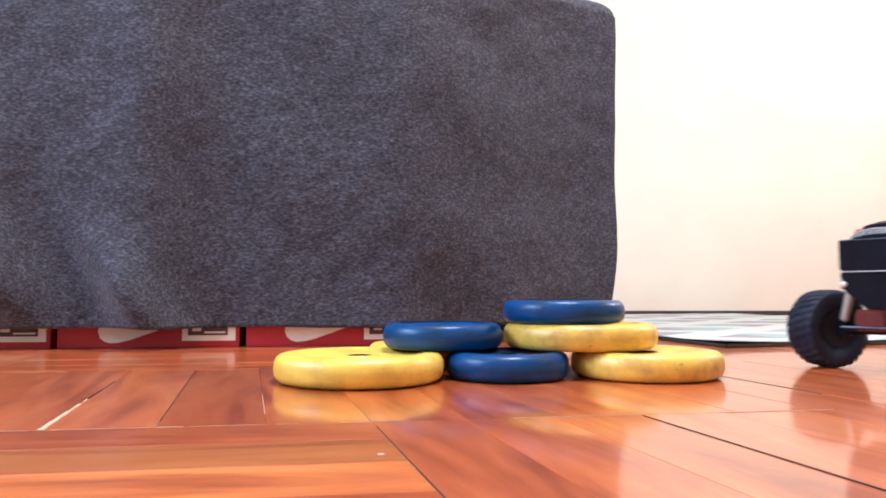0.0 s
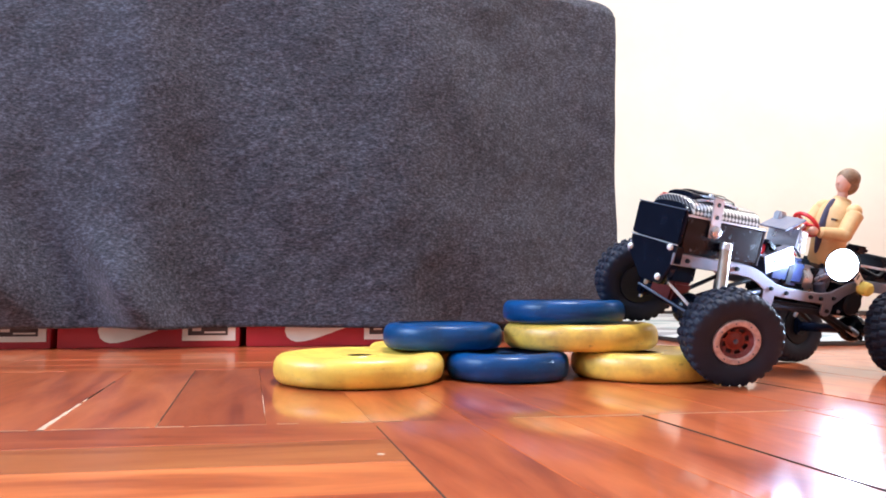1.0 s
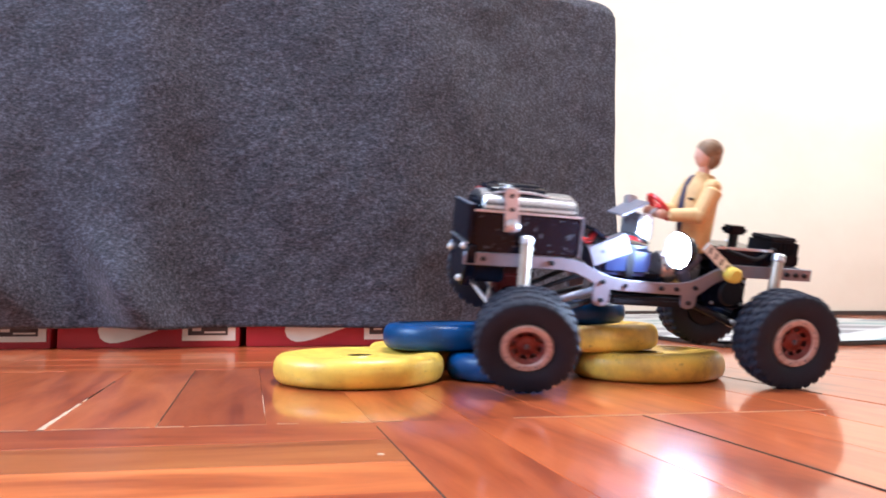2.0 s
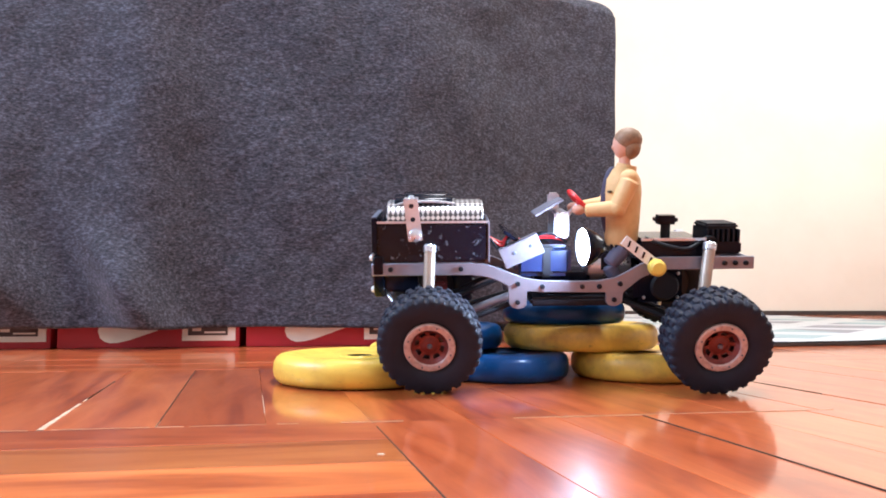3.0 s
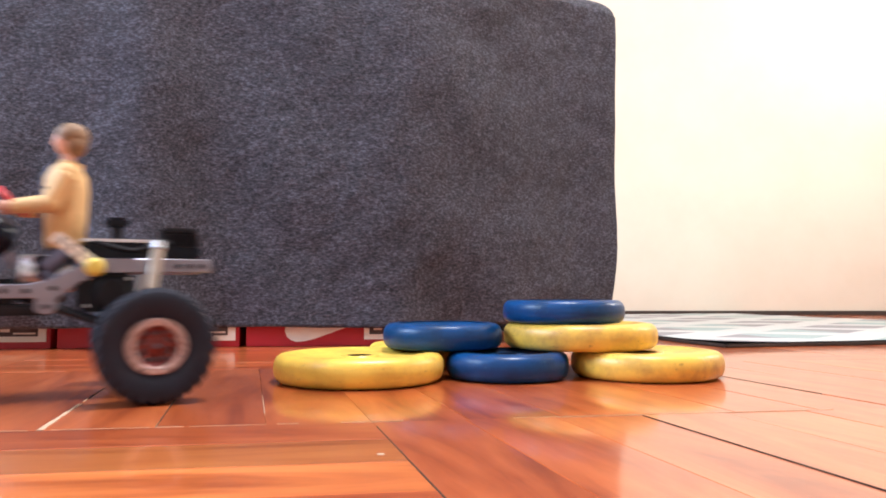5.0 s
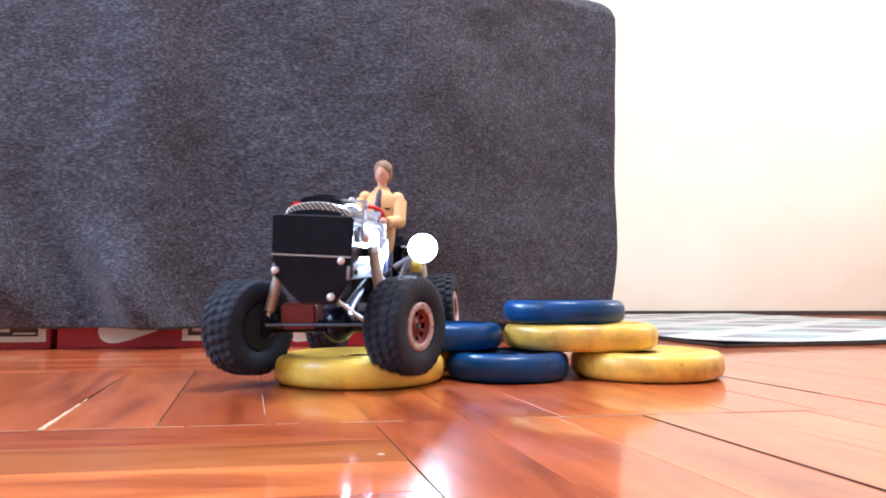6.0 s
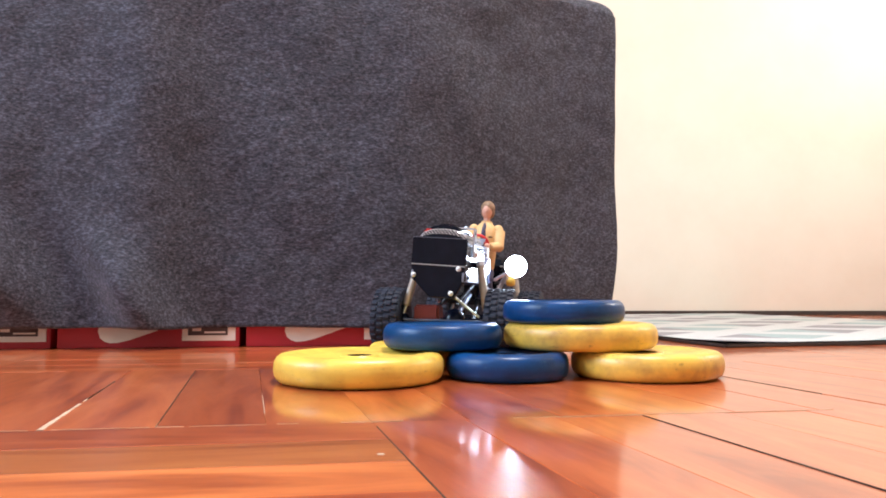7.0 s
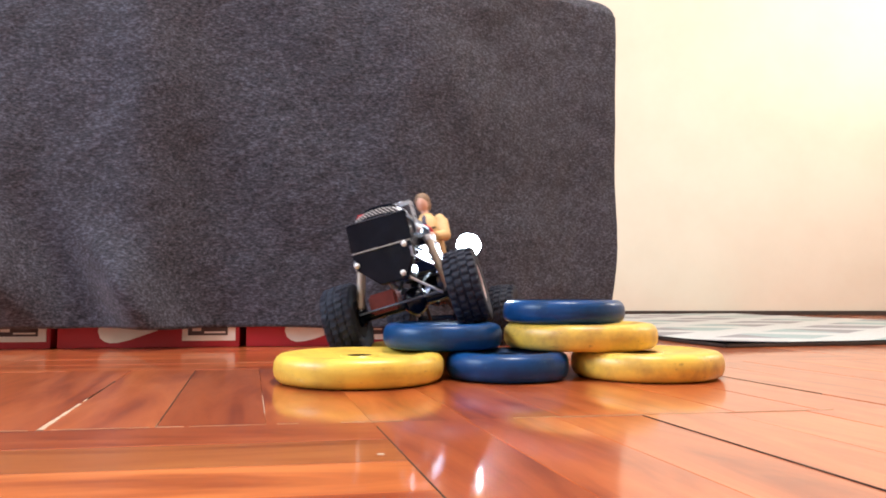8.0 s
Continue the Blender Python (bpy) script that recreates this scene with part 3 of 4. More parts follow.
RAIL_TOP = [(0.204, 0.127), (0.1, 0.127), (0.084, 0.1255), (0.07, 0.121), (0.056, 0.115), (0.042, 0.110), (0.024, 0.1075), (-0.008, 0.1065), (-0.036, 0.107), (-0.052, 0.110),
            (-0.064, 0.116), (-0.078, 0.124), (-0.092, 0.1295), (-0.1, 0.1315), (-0.198, 0.1315)]
RAIL_LOW = [(-0.198, 0.118), (-0.1, 0.1175), (-0.092, 0.1145), (-0.079, 0.108), (-0.068, 0.099), (-0.0615, 0.094), (-0.061, 0.084), (-0.058, 0.0800), (-0.052, 0.0785), (-0.046, 0.0800), (-0.043, 0.084), (-0.043, 0.0940),
            (-0.016, 0.0940), (0.024, 0.0945), (0.04, 0.096), (0.0405, 0.081), (0.044, 0.0775), (0.05, 0.0765), (0.056, 0.0780), (0.0595, 0.083), (0.0605, 0.1015), (0.072, 0.1075), (0.084, 0.1115), (0.1, 0.1135), (0.204, 0.1135)]
RAIL = RAIL_TOP + RAIL_LOW
for s in (1, -1):
    rail = part("chassis_rail", slab(RAIL, s * 0.0385 - 0.0015, s * 0.0385 + 0.0015), ALLOY, truck, "brushed alloy side rail")
    for bx, bz in ((0.184, 0.1205), (0.110, 0.1205), (0.050, 0.104), (0.050, 0.084), (0.024, 0.101), (-0.018, 0.1005), (-0.036, 0.1005), (-0.052, 0.086), (-0.058, 0.103), (-0.167, 0.1245), (-0.178, 0.1245), (-0.189, 0.1245)):
        part("bolt", moved(turned([(0, 0.0034), (0.0022, 0.0032), (0.0027, 0.0018), (0.0027, 0)], 10, "y"), Matrix.Translation((bx, s * 0.0397, bz)) @ (Matrix.Identity(4) if s > 0 else Matrix.Rotation(math.pi, 4, "Z"))), MATT, rail)
part("skid_plate", block(-0.056, 0.036, -0.0345, 0.0345, 0.078, 0.088, 0.003), MATT, truck)
part("gearbox", block(-0.03, 0.03, -0.02, 0.022, 0.088, 0.112, 0.004), BLACK, truck)
part("motor", moved(turned([(0, 0), (0.0165, 0), (0.018, 0.002), (0.018, 0.045), (0.0165, 0.047), (0, 0.047)], 28, "x"), Matrix.Translation((-0.075, 0.0, 0.118))), STEEL, truck)

# engine bay
eng = part("engine_box", block(0.081, 0.198, -0.0395, 0.0395, 0.1275, 0.170, 0.003), SCRATCHED, truck, "scratched gloss black engine box")
part("front_panel", block(0.1975, 0.203, -0.0415, 0.0415, 0.137, 0.1755, 0.0015), BLACK, eng)
part("panel_edge", block(0.1976, 0.2032, -0.0417, 0.0417, 0.1752, 0.1762, 0.0004), GUNMETAL, eng, "worn bare metal edge")
part("front_lip", block(0.2015, 0.2045, -0.0405, 0.0405, 0.1352, 0.1364, 0.0004), STEEL, eng, "thin bright lip")
part("rear_hoop", block(0.0795, 0.0815, -0.0402, 0.0402, 0.127, 0.1715, 0.001), ALLOY, eng, "dull metal end plate")
guard = slab([(-0.0405, 0.135), (0.0405, 0.135), (0.0405, 0.116), (0.026, 0.088), (-0.010, 0.088), (-0.0405, 0.116)], 0.0, 0.012, 0.0015)
part("front_guard", moved(guard, Matrix.Translation((0.203, 0, 0)) @ Matrix.Rotation(radians(90), 4, "Z")), BLACK, truck, "black tapered front guard")
for by, bz in ((-0.0365, 0.120), (0.031, 0.132), (0.022, 0.096)):
    part("bolt_cap", ball((0.2032, by, bz), 0.0040, sub=2), DOT, truck, "white bolt cap")


def half_round(x0, x1, hw, z0, h, n=18):
    """An arched sheet along x."""
    bm = bmesh.new()
    rows = []
    for x in (x0, x0 + 0.002, x1 - 0.002, x1):
        k = 0.93 if x in (x0, x1) else 1.0
        rows.append([bm.verts.new((x, -hw * math.cos(math.pi * i / n) * k, z0 + h * k * abs(math.sin(math.pi * i / n)) ** 0.6)) for i in range(n + 1)])
    for a, b in zip(rows, rows[1:]):
        for i in range(n):
            bm.faces.new((a[i], a[i + 1], b[i + 1], b[i]))
    bm.faces.new(rows[0]), bm.faces.new(rows[-1])
    return bm


hood = part("hood", half_round(0.086, 0.188, 0.0355, 0.170, 0.0205), SHEET, truck, "silver diamond-pressed hood sheet")
part("hood_cap", half_round(0.1875, 0.1905, 0.034, 0.1695, 0.013), BLACK, hood, "black front cap")
part("hood_strip", block(0.081, 0.198, 0.0372, 0.0402, 0.1690, 0.1712, 0.0006), STEEL, hood, "thin bright folded edge")
scoop = part("air_scoop", half_round(0.118, 0.180, 0.024, 0.187, 0.010), BLACK, truck, "gloss black air scoop")
for s in (1, -1):
    part("scoop_rim", hose([(0.116, s * 0.0242, 0.188), (0.136, s * 0.0248, 0.1905), (0.164, s * 0.0248, 0.190), (0.182, s * 0.022, 0.186)], 0.0015), STEEL, scoop, "chrome rim")
part("scoop_mouth", half_round(0.124, 0.170, 0.016, 0.1925, 0.007), BLACK, scoop, "black scoop mouth")
part("red_nose", block(0.172, 0.186, -0.031, -0.017, 0.183, 0.190, 0.003), REDP, scoop, "red nose piece")
strap = part("strap", moved(block(-0.0075, 0.0075, -0.001, 0.001, -0.022, 0.022, 0.0007), pose(0.1595, 0.0418, 0.1725, 0, 6, 0)), STEEL, truck, "bright steel strap")
part("strap_knob", moved(turned([(0, 0.005), (0.004, 0.0048), (0.0066, 0.003), (0.0072, 0.0), (0.0072, -0.002)], 24, "y"), Matrix.Translation((0.1575, 0.0432, 0.1570))), STEEL, strap, "round steel washer and screw")
part("strap_fold", moved(block(-0.0075, 0.0075, -0.024, 0.001, -0.001, 0.001, 0.0007), pose(0.1618, 0.0418, 0.1940, 0, 0, 0)), STEEL, strap)
for hz in (0.1735, 0.1875):
    part("strap_hole", moved(turned([(0, 0.0004), (0.0024, 0.0004), (0.0026, 0.0), (0, 0.0)], 14, "y"), Matrix.Translation((0.1595 + (hz - 0.1725) * 0.105, 0.0429, hz))), MATT, strap, "dark screw hole")
part("strap_screw", moved(turned([(0, 0.003), (0.0026, 0.0026), (0.0032, 0.0)], 12), Matrix.Translation((0.1618, 0.028, 0.1948))), STEEL, strap)
for s in (1, -1):
    for x, lean in ((0.142, -0.003), (-0.148, -0.013)):
        post = part("shock", rod((x, s * 0.0475, 0.146), (x - lean, s * 0.064, 0.072), 0.0060, 16), TAN, truck, "champagne shock tube")
        part("shock_cap", rod((x, s * 0.0472, 0.148), (x - lean * 0.1, s * 0.0492, 0.139), 0.0068, 16), STEEL, post)
        part("shock_shaft", rod((x - lean * 0.95, s * 0.0630, 0.076), (x - lean * 1.2, s * 0.068, 0.054), 0.0026, 10), STEEL, post)
        part("shock_mount", block(x - 0.005, x + 0.005, min(s * 0.037, s * 0.050), max(s * 0.037, s * 0.050), 0.136, 0.146, 0.001), BLACK, post)
    part("lower_link", rod((0.045, s * 0.026, 0.084), (0.130, s * 0.040, 0.056), 0.0030), MATT, truck)
    part("lower_link", rod((-0.060, s * 0.026, 0.084), (-0.130, s * 0.040, 0.056), 0.0030), MATT, truck)
    part("upper_link", rod((0.060, s * 0.020, 0.110), (0.132, s * 0.012, 0.078), 0.0026), MATT, truck)
    part("upper_link", rod((-0.075, s * 0.020, 0.110), (-0.132, s * 0.012, 0.078), 0.0026), MATT, truck)
steer_servo = part("steering_servo", block(0.156, 0.192, -0.012, 0.030, 0.094, 0.124, 0.003), BLACK, truck, "gloss black steering servo")
part("servo_horn", moved(turned([(0, 0.004), (0.006, 0.004), (0.007, 0.0), (0, 0.0)], 16, "x"), Matrix.Translation((0.192, 0.012, 0.100))), STEEL, steer_servo)
part("servo_link", rod((0.196, 0.014, 0.100), (0.166, 0.058, 0.064), 0.0018), STEEL, truck, "bright steering link rod")
part("drive_shaft", rod((0.030, 0.008, 0.095), (0.125, 0.012, 0.060), 0.0042), ALLOY, truck)
part("drive_shaft", rod((-0.030, 0.008, 0.095), (-0.125, 0.012, 0.060), 0.0042), MATT, truck)
rear_box = part("rear_gear_case", block(-0.128, -0.076, -0.026, 0.030, 0.080, 0.120, 0.005), BLACK, truck, "gloss black rear gear case")
part("case_cover", moved(turned([(0, 0.003), (0.013, 0.003), (0.0155, 0.0), (0, 0.0)], 24, "y"), Matrix.Translation((-0.108, 0.030, 0.098))), MATT, rear_box)
for cx, cz in ((-0.122, 0.086), (-0.122, 0.112), (-0.086, 0.086), (-0.086, 0.112)):
    part("case_screw", moved(turned([(0, 0.0022), (0.0015, 0.0020), (0.0020, 0.0)], 8, "y"), Matrix.Translation((cx, 0.030, cz))), STEEL, rear_box)
part("link_end", rod((-0.108, 0.034, 0.066), (-0.122, 0.038, 0.060), 0.0044), STEEL, truck, "bright ball joint of the lower link")

# middle: battery, plates, wires, steering
bat = part("battery", block(-0.008, 0.052, -0.030, 0.034, 0.110, 0.144, 0.006, 3), NAVY, truck, "navy shrink-wrapped battery")
part("battery_strap", block(0.012, 0.026, -0.031, 0.035, 0.1095, 0.1448, 0.003), MATT, bat)
bracket = part("side_bracket", moved(block(-0.022, 0.022, -0.001, 0.001, -0.011, 0.011, 0.0006), pose(0.046, 0.0375, 0.1385, 0, 24, 0)), ALLOY, truck, "pale blue-grey bent bracket")
part("bracket_fold", moved(block(-0.022, 0.022, -0.012, 0.001, 0.0095, 0.011, 0.0005), pose(0.046, 0.0375, 0.1385, 0, 24, 0)), ALLOY, bracket)
for bx in (-0.011, 0.008):
    part("bracket_screw", moved(turned([(0, 0.0022), (0.0015, 0.0020), (0.0020, 0.0010)], 10, "y"), pose(0.046, 0.0375, 0.1385, 0, 24, 0) @ Matrix.Translation((bx, 0, 0.001))), GUNMETAL, bracket)
part("fire_wall", moved(block(-0.012, 0.012, -0.034, 0.034, -0.002, 0.002, 0.001), pose(0.055, 0.0, 0.152, 0, -35, 0)), BLACK, truck)
for k, (dy, col) in enumerate(((0.010, REDP), (0.016, REDP), (0.004, MATT), (0.022, MATT))):
    part("wire", hose([(0.078, dy, 0.150), (0.066, dy + 0.012, 0.146 - 0.003 * k), (0.058, dy + 0.006, 0.152), (0.046, dy, 0.147), (0.018, dy + 0.004, 0.150 + 0.002 * k), (-0.004, dy, 0.146)], 0.0016), col, truck)
dash = part("dashboard", block(-0.006, 0.010, -0.024, 0.026, 0.150, 0.178, 0.002), STEEL, truck, "bright steel dashboard block")
part("dash_plate", moved(block(-0.016, 0.018, -0.02, 0.022, -0.0012, 0.0012, 0.0006), pose(0.014, 0.0, 0.183, 0, 30, 0)), ALLOY, dash)
for k in range(3):
    part("gauge", moved(turned([(0, 0.003), (0.004, 0.003), (0.0048, 0.001), (0.0048, 0)], 16, "y"), Matrix.Translation((0.002 + 0.001 * k, 0.0262, 0.156 + 0.008 * k))), WHITE, dash)
part("dash_tab", block(0.000, 0.012, -0.020, -0.008, 0.176, 0.196, 0.002), STEEL, dash)
part("steering_column", rod((-0.004, 0.004, 0.170), (-0.020, 0.005, 0.186), 0.0024), STEEL, truck)
rimring = bmesh.new()
for i in range(36):
    a = 2 * math.pi * i / 36
    for j in range(10):
        b = 2 * math.pi * j / 10
        rimring.verts.new(((0.0165 + 0.0026 * math.cos(b)) * math.cos(a), (0.0165 + 0.0026 * math.cos(b)) * math.sin(a), 0.0026 * math.sin(b)))
rimring.verts.ensure_lookup_table()
for i in range(36):
    for j in range(10):
        rimring.faces.new([rimring.verts[p] for p in (i * 10 + j, ((i + 1) % 36) * 10 + j, ((i + 1) % 36) * 10 + (j + 1) % 10, i * 10 + (j + 1) % 10)])
spk = [moved(block(-0.0015, 0.0015, 0.0, 0.016, -0.0012, 0.0012, 0), Matrix.Rotation(radians(120 * k), 4, "Z")) for k in range(3)]
part("steering_wheel", moved(joined(rimring, *spk, ball((0, 0, 0), 0.004, sub=2)), pose(-0.020, 0.005, 0.186, 0, -48, 0)), REDP, truck, "red toy steering wheel")

# lamp on its stalk
LAMP = pose(-0.013, 0.075, 0.148, 0, 0, 10)
lamp = part("lamp", moved(turned([(0, -0.016), (0.010, -0.016), (0.015, -0.010), (0.0195, -0.001), (0.0195, 0.003), (0.0184, 0.003), (0.0178, 0.0)], 32, "x"), LAMP), BLACK, truck, "round lamp bowl")
part("lens", moved(turned([(0.0, 0.0062), (0.008, 0.0054), (0.014, 0.0032), (0.0178, 0.0004), (0.0178, -0.0005), (0, -0.001)], 32, "x"), LAMP), LENS, lamp, "lit white lens")
part("lamp_stalk", rod((-0.024, 0.036, 0.122), (-0.022, 0.066, 0.141), 0.0028), STEEL, lamp)

# seat and rear
part("seat", joined(block(-0.098, -0.052, -0.020, 0.022, 0.132, 0.146, 0.004), block(-0.062, -0.040, -0.018, 0.018, 0.112, 0.134, 0.002)), MATT, truck)
deck = part("rear_deck", block(-0.149, -0.082, -0.034, 0.034, 0.122, 0.149, 0.002), BLACK, truck, "black rear deck box")
part("deck_edge", block(-0.149, -0.080, 0.0335, 0.0350, 0.1475, 0.1505, 0.0005), STEEL, deck)
esc = part("speed_controller", block(-0.190, -0.150, -0.020, 0.026, 0.1315, 0.145, 0.002), BLACK, truck)
for k in range(7):
    part("fin", block(-0.188 + 0.0055 * k, -0.1855 + 0.0055 * k, -0.019, 0.025, 0.144, 0.158, 0.0004), MATT, esc)
part("fan_shroud", block(-0.187, -0.152, -0.0165, 0.0225, 0.158, 0.164, 0.002), MATT, esc)
knob = part("switch_post", rod((-0.112, 0.012, 0.147), (-0.112, 0.012, 0.164), 0.0052, 12), MATT, truck)
part("switch_cap", block(-0.123, -0.100, 0.002, 0.022, 0.163, 0.173, 0.003), BLACK, knob)
part("rear_bar", block(-0.196, -0.192, -0.037, 0.037, 0.119, 0.130, 0.001), ALLOY, truck)
arm = part("linkage_rod", moved(block(-0.021, 0.021, -0.0012, 0.0012, -0.0056, 0.0056, 0.0006), pose(-0.0745, 0.048, 0.1385, 0, -38, 0)), WHITE, truck, "white perforated linkage bar")
for k in range(4):
    part("slot", moved(block(-0.0011, 0.0011, -0.0016, 0.0016, -0.0034, 0.0034, 0), pose(-0.0745, 0.048, 0.1385, 0, -38, 0) @ pose(-0.015 + 0.0095 * k, 0, 0, 0, 20, 0)), MATT, arm, "dark slot", smooth=False)
part("ball_end", moved(turned([(0, 0.009), (0.006, 0.0085), (0.0085, 0.006), (0.0090, 0.0), (0.0085, -0.004), (0.0075, -0.006), (0, -0.006)], 24, "y"), Matrix.Translation((-0.092, 0.052, 0.1225))), MUSTARD, arm, "yellow round end knob")
part("hose", hose([(-0.085, 0.030, 0.150), (-0.110, 0.040, 0.142), (-0.130, 0.038, 0.140), (-0.150, 0.030, 0.150), (-0.165, 0.02, 0.146)], 0.0022), MATT, truck)


def axle(x, front):
    """A live axle: tubes, off-centre housing, knuckles."""
    bms = [rod((0, -0.073, 0), (0, 0.073, 0), 0.0066, 16), ball((0, 0.014, 0.002), 0.017, 0.018, 0.019),
           block(-0.009, 0.009, -0.074, -0.060, -0.012, 0.012, 0.003), block(-0.009, 0.009, 0.060, 0.074, -0.012, 0.012, 0.003),
           rod((0, 0.073, 0), (0, 0.094, 0), 0.0035), rod((0, -0.094, 0), (0, -0.073, 0), 0.0035)]
    ob = part("axle", joined(*bms), BLACK, truck, "black axle with round housing")
    if front:
        part("tie_rod", rod((0.016, -0.062, 0.003), (0.016, 0.062, 0.003), 0.0015), GUNMETAL, ob, "dark tie rod")
        part("axle_servo", block(-0.018, 0.010, -0.048, -0.008, -0.002, 0.026, 0.003), RIMRED, ob, "dark red servo")
    ob.location = (x, 0, RAD)
    return ob


AXLES = {"F": axle(BASE, True), "R": axle(-BASE, False)}
WHEELS = {}
for key, sx in (("F", 1), ("R", -1)):
    for side, sy in (("L", 1), ("R", -1)):
        WHEELS[key + side] = wheel(truck, "copper-red spoked rim")


# ------------------------------------------------------------------ the seated doll
def doll():
    """A plain seated action doll in a tan jacket, one mesh."""
    P = painted
    bms = [
        P(ball((0.000, 0, 0.1085), 0.0118, 0.0098, 0.0155), 0),                                # face
        P(ball((-0.0045, 0, 0.1135), 0.0152, 0.0128, 0.0135), 1),                               # hair
        P(ball((-0.0070, 0, 0.1060), 0.0112, 0.0126, 0.0135), 1),
        P(ball((0.0108, 0, 0.1060), 0.0022, 0.0020, 0.0030, 2), 0),
        P(rod((-0.002, 0, 0.082), (-0.001, 0, 0.100), 0.0062), 0),
        P(turned([(0, 0.0), (0.0145, 0.0), (0.0165, 0.006), (0.0180, 0.030), (0.0190, 0.058), (0.0175, 0.072), (0.0120, 0.082), (0.0065, 0.087), (0, 0.087)], 28), 2),
        P(ball((0.0112, 0, 0.046), 0.0124, 0.0070, 0.040), 4),
        P(moved(turned([(0.0062, 0.0), (0.0098, 0.0), (0.0112, 0.003), (0.0104, 0.0075), (0.0082, 0.0075)], 24, closed=True), pose(-0.0025, 0, 0.0800, 0, -14, 0)), 2),   # collar
        P(block(0.0150, 0.0186, 0.009, 0.0165, 0.058, 0.0605, 0.0005), 5),
        P(turned([(0, -0.006), (0.0150, -0.006), (0.0158, 0.0), (0.0150, 0.002), (0, 0.002)], 28), 5),
    ]
    moved(bms[5], Matrix.Diagonal((1.06, 1.18, 1, 1)))
    for s in (1, -1):
        bms += [P(ball((-0.001, s * 0.0225, 0.0735), 0.0098, 0.0090, 0.0098), 2),
                P(rod((-0.002, s * 0.0245, 0.072), (0.012, s * 0.0280, 0.043), 0.0104, 14, 0.0092), 2),
                P(ball((0.012, s * 0.0280, 0.043), 0.0095), 2),
                P(rod((0.012, s * 0.0280, 0.043), (0.043, s * 0.0175, 0.040), 0.0088, 14, 0.0070), 2),
                P(ball((0.050, s * 0.0150, 0.0405), 0.0072, 0.0052, 0.0056), 0),
                P(rod((0.000, s * 0.0100, -0.002), (0.016, s * 0.0140, -0.020), 0.0098, 14, 0.0085), 3),
                P(rod((0.016, s * 0.0140, -0.020), (0.004, s * 0.0150, -0.043), 0.0078, 14, 0.0066), 3),
                P(block(-0.003, 0.017, s * 0.0150 - 0.0055, s * 0.0150 + 0.0055, -0.050, -0.042, 0.002), 5)]
    ob = part("doll", joined(*bms), [SKIN, HAIR, JACKET, JEANS, SHIRT, LEATHER])
    return tagged(ob, "seated plastic doll in tan jacket driving the truck", "doll")


DOLL = doll()
DOLL_SEAT = pose(-0.066, 0.006, 0.1395)


# ------------------------------------------------------------------ parquet
def plank_mesh(name, length, width, along, skew, material, gap):
    """One plank about its centre, its ends cut along the block's slanted joint, edges eased."""
    hl, hw, dp = length / 2 - gap, width / 2 - gap, 0.012
    def spot(u, v, e):
        u, v = u * (hl - e), v * (hw - e)
        return (u, v) if along == "x" else (v, u)
    def sheared(p):
        k = math.tan(radians(skew))
        return (p[0] - p[1] * k, p[1]) if along == "x" else (p[0], p[1] - p[0] * k)
    vs = []
    for e, z in ((0.0, -dp), (0.0, -0.0004), (0.0004, 0.0)):
        for u, v in ((-1, -1), (1, -1), (1, 1), (-1, 1)):
            vs.append((*sheared(spot(u, v, e)), z))
    fs = [(8, 9, 10, 11)]
    for k in (0, 4):
        for i in range(4):
            fs.append((k + i, k + (i + 1) % 4, k + 4 + (i + 1) % 4, k + 4 + i))
    me = bpy.data.meshes.new(name)
    me.from_pydata(vs, [], fs)
    bm = bmesh.new()
    bm.from_mesh(me)
    bmesh.ops.recalc_face_normals(bm, faces=bm.faces)
    bm.to_mesh(me)
    bm.free()
    me.materials.append(material)
    return me


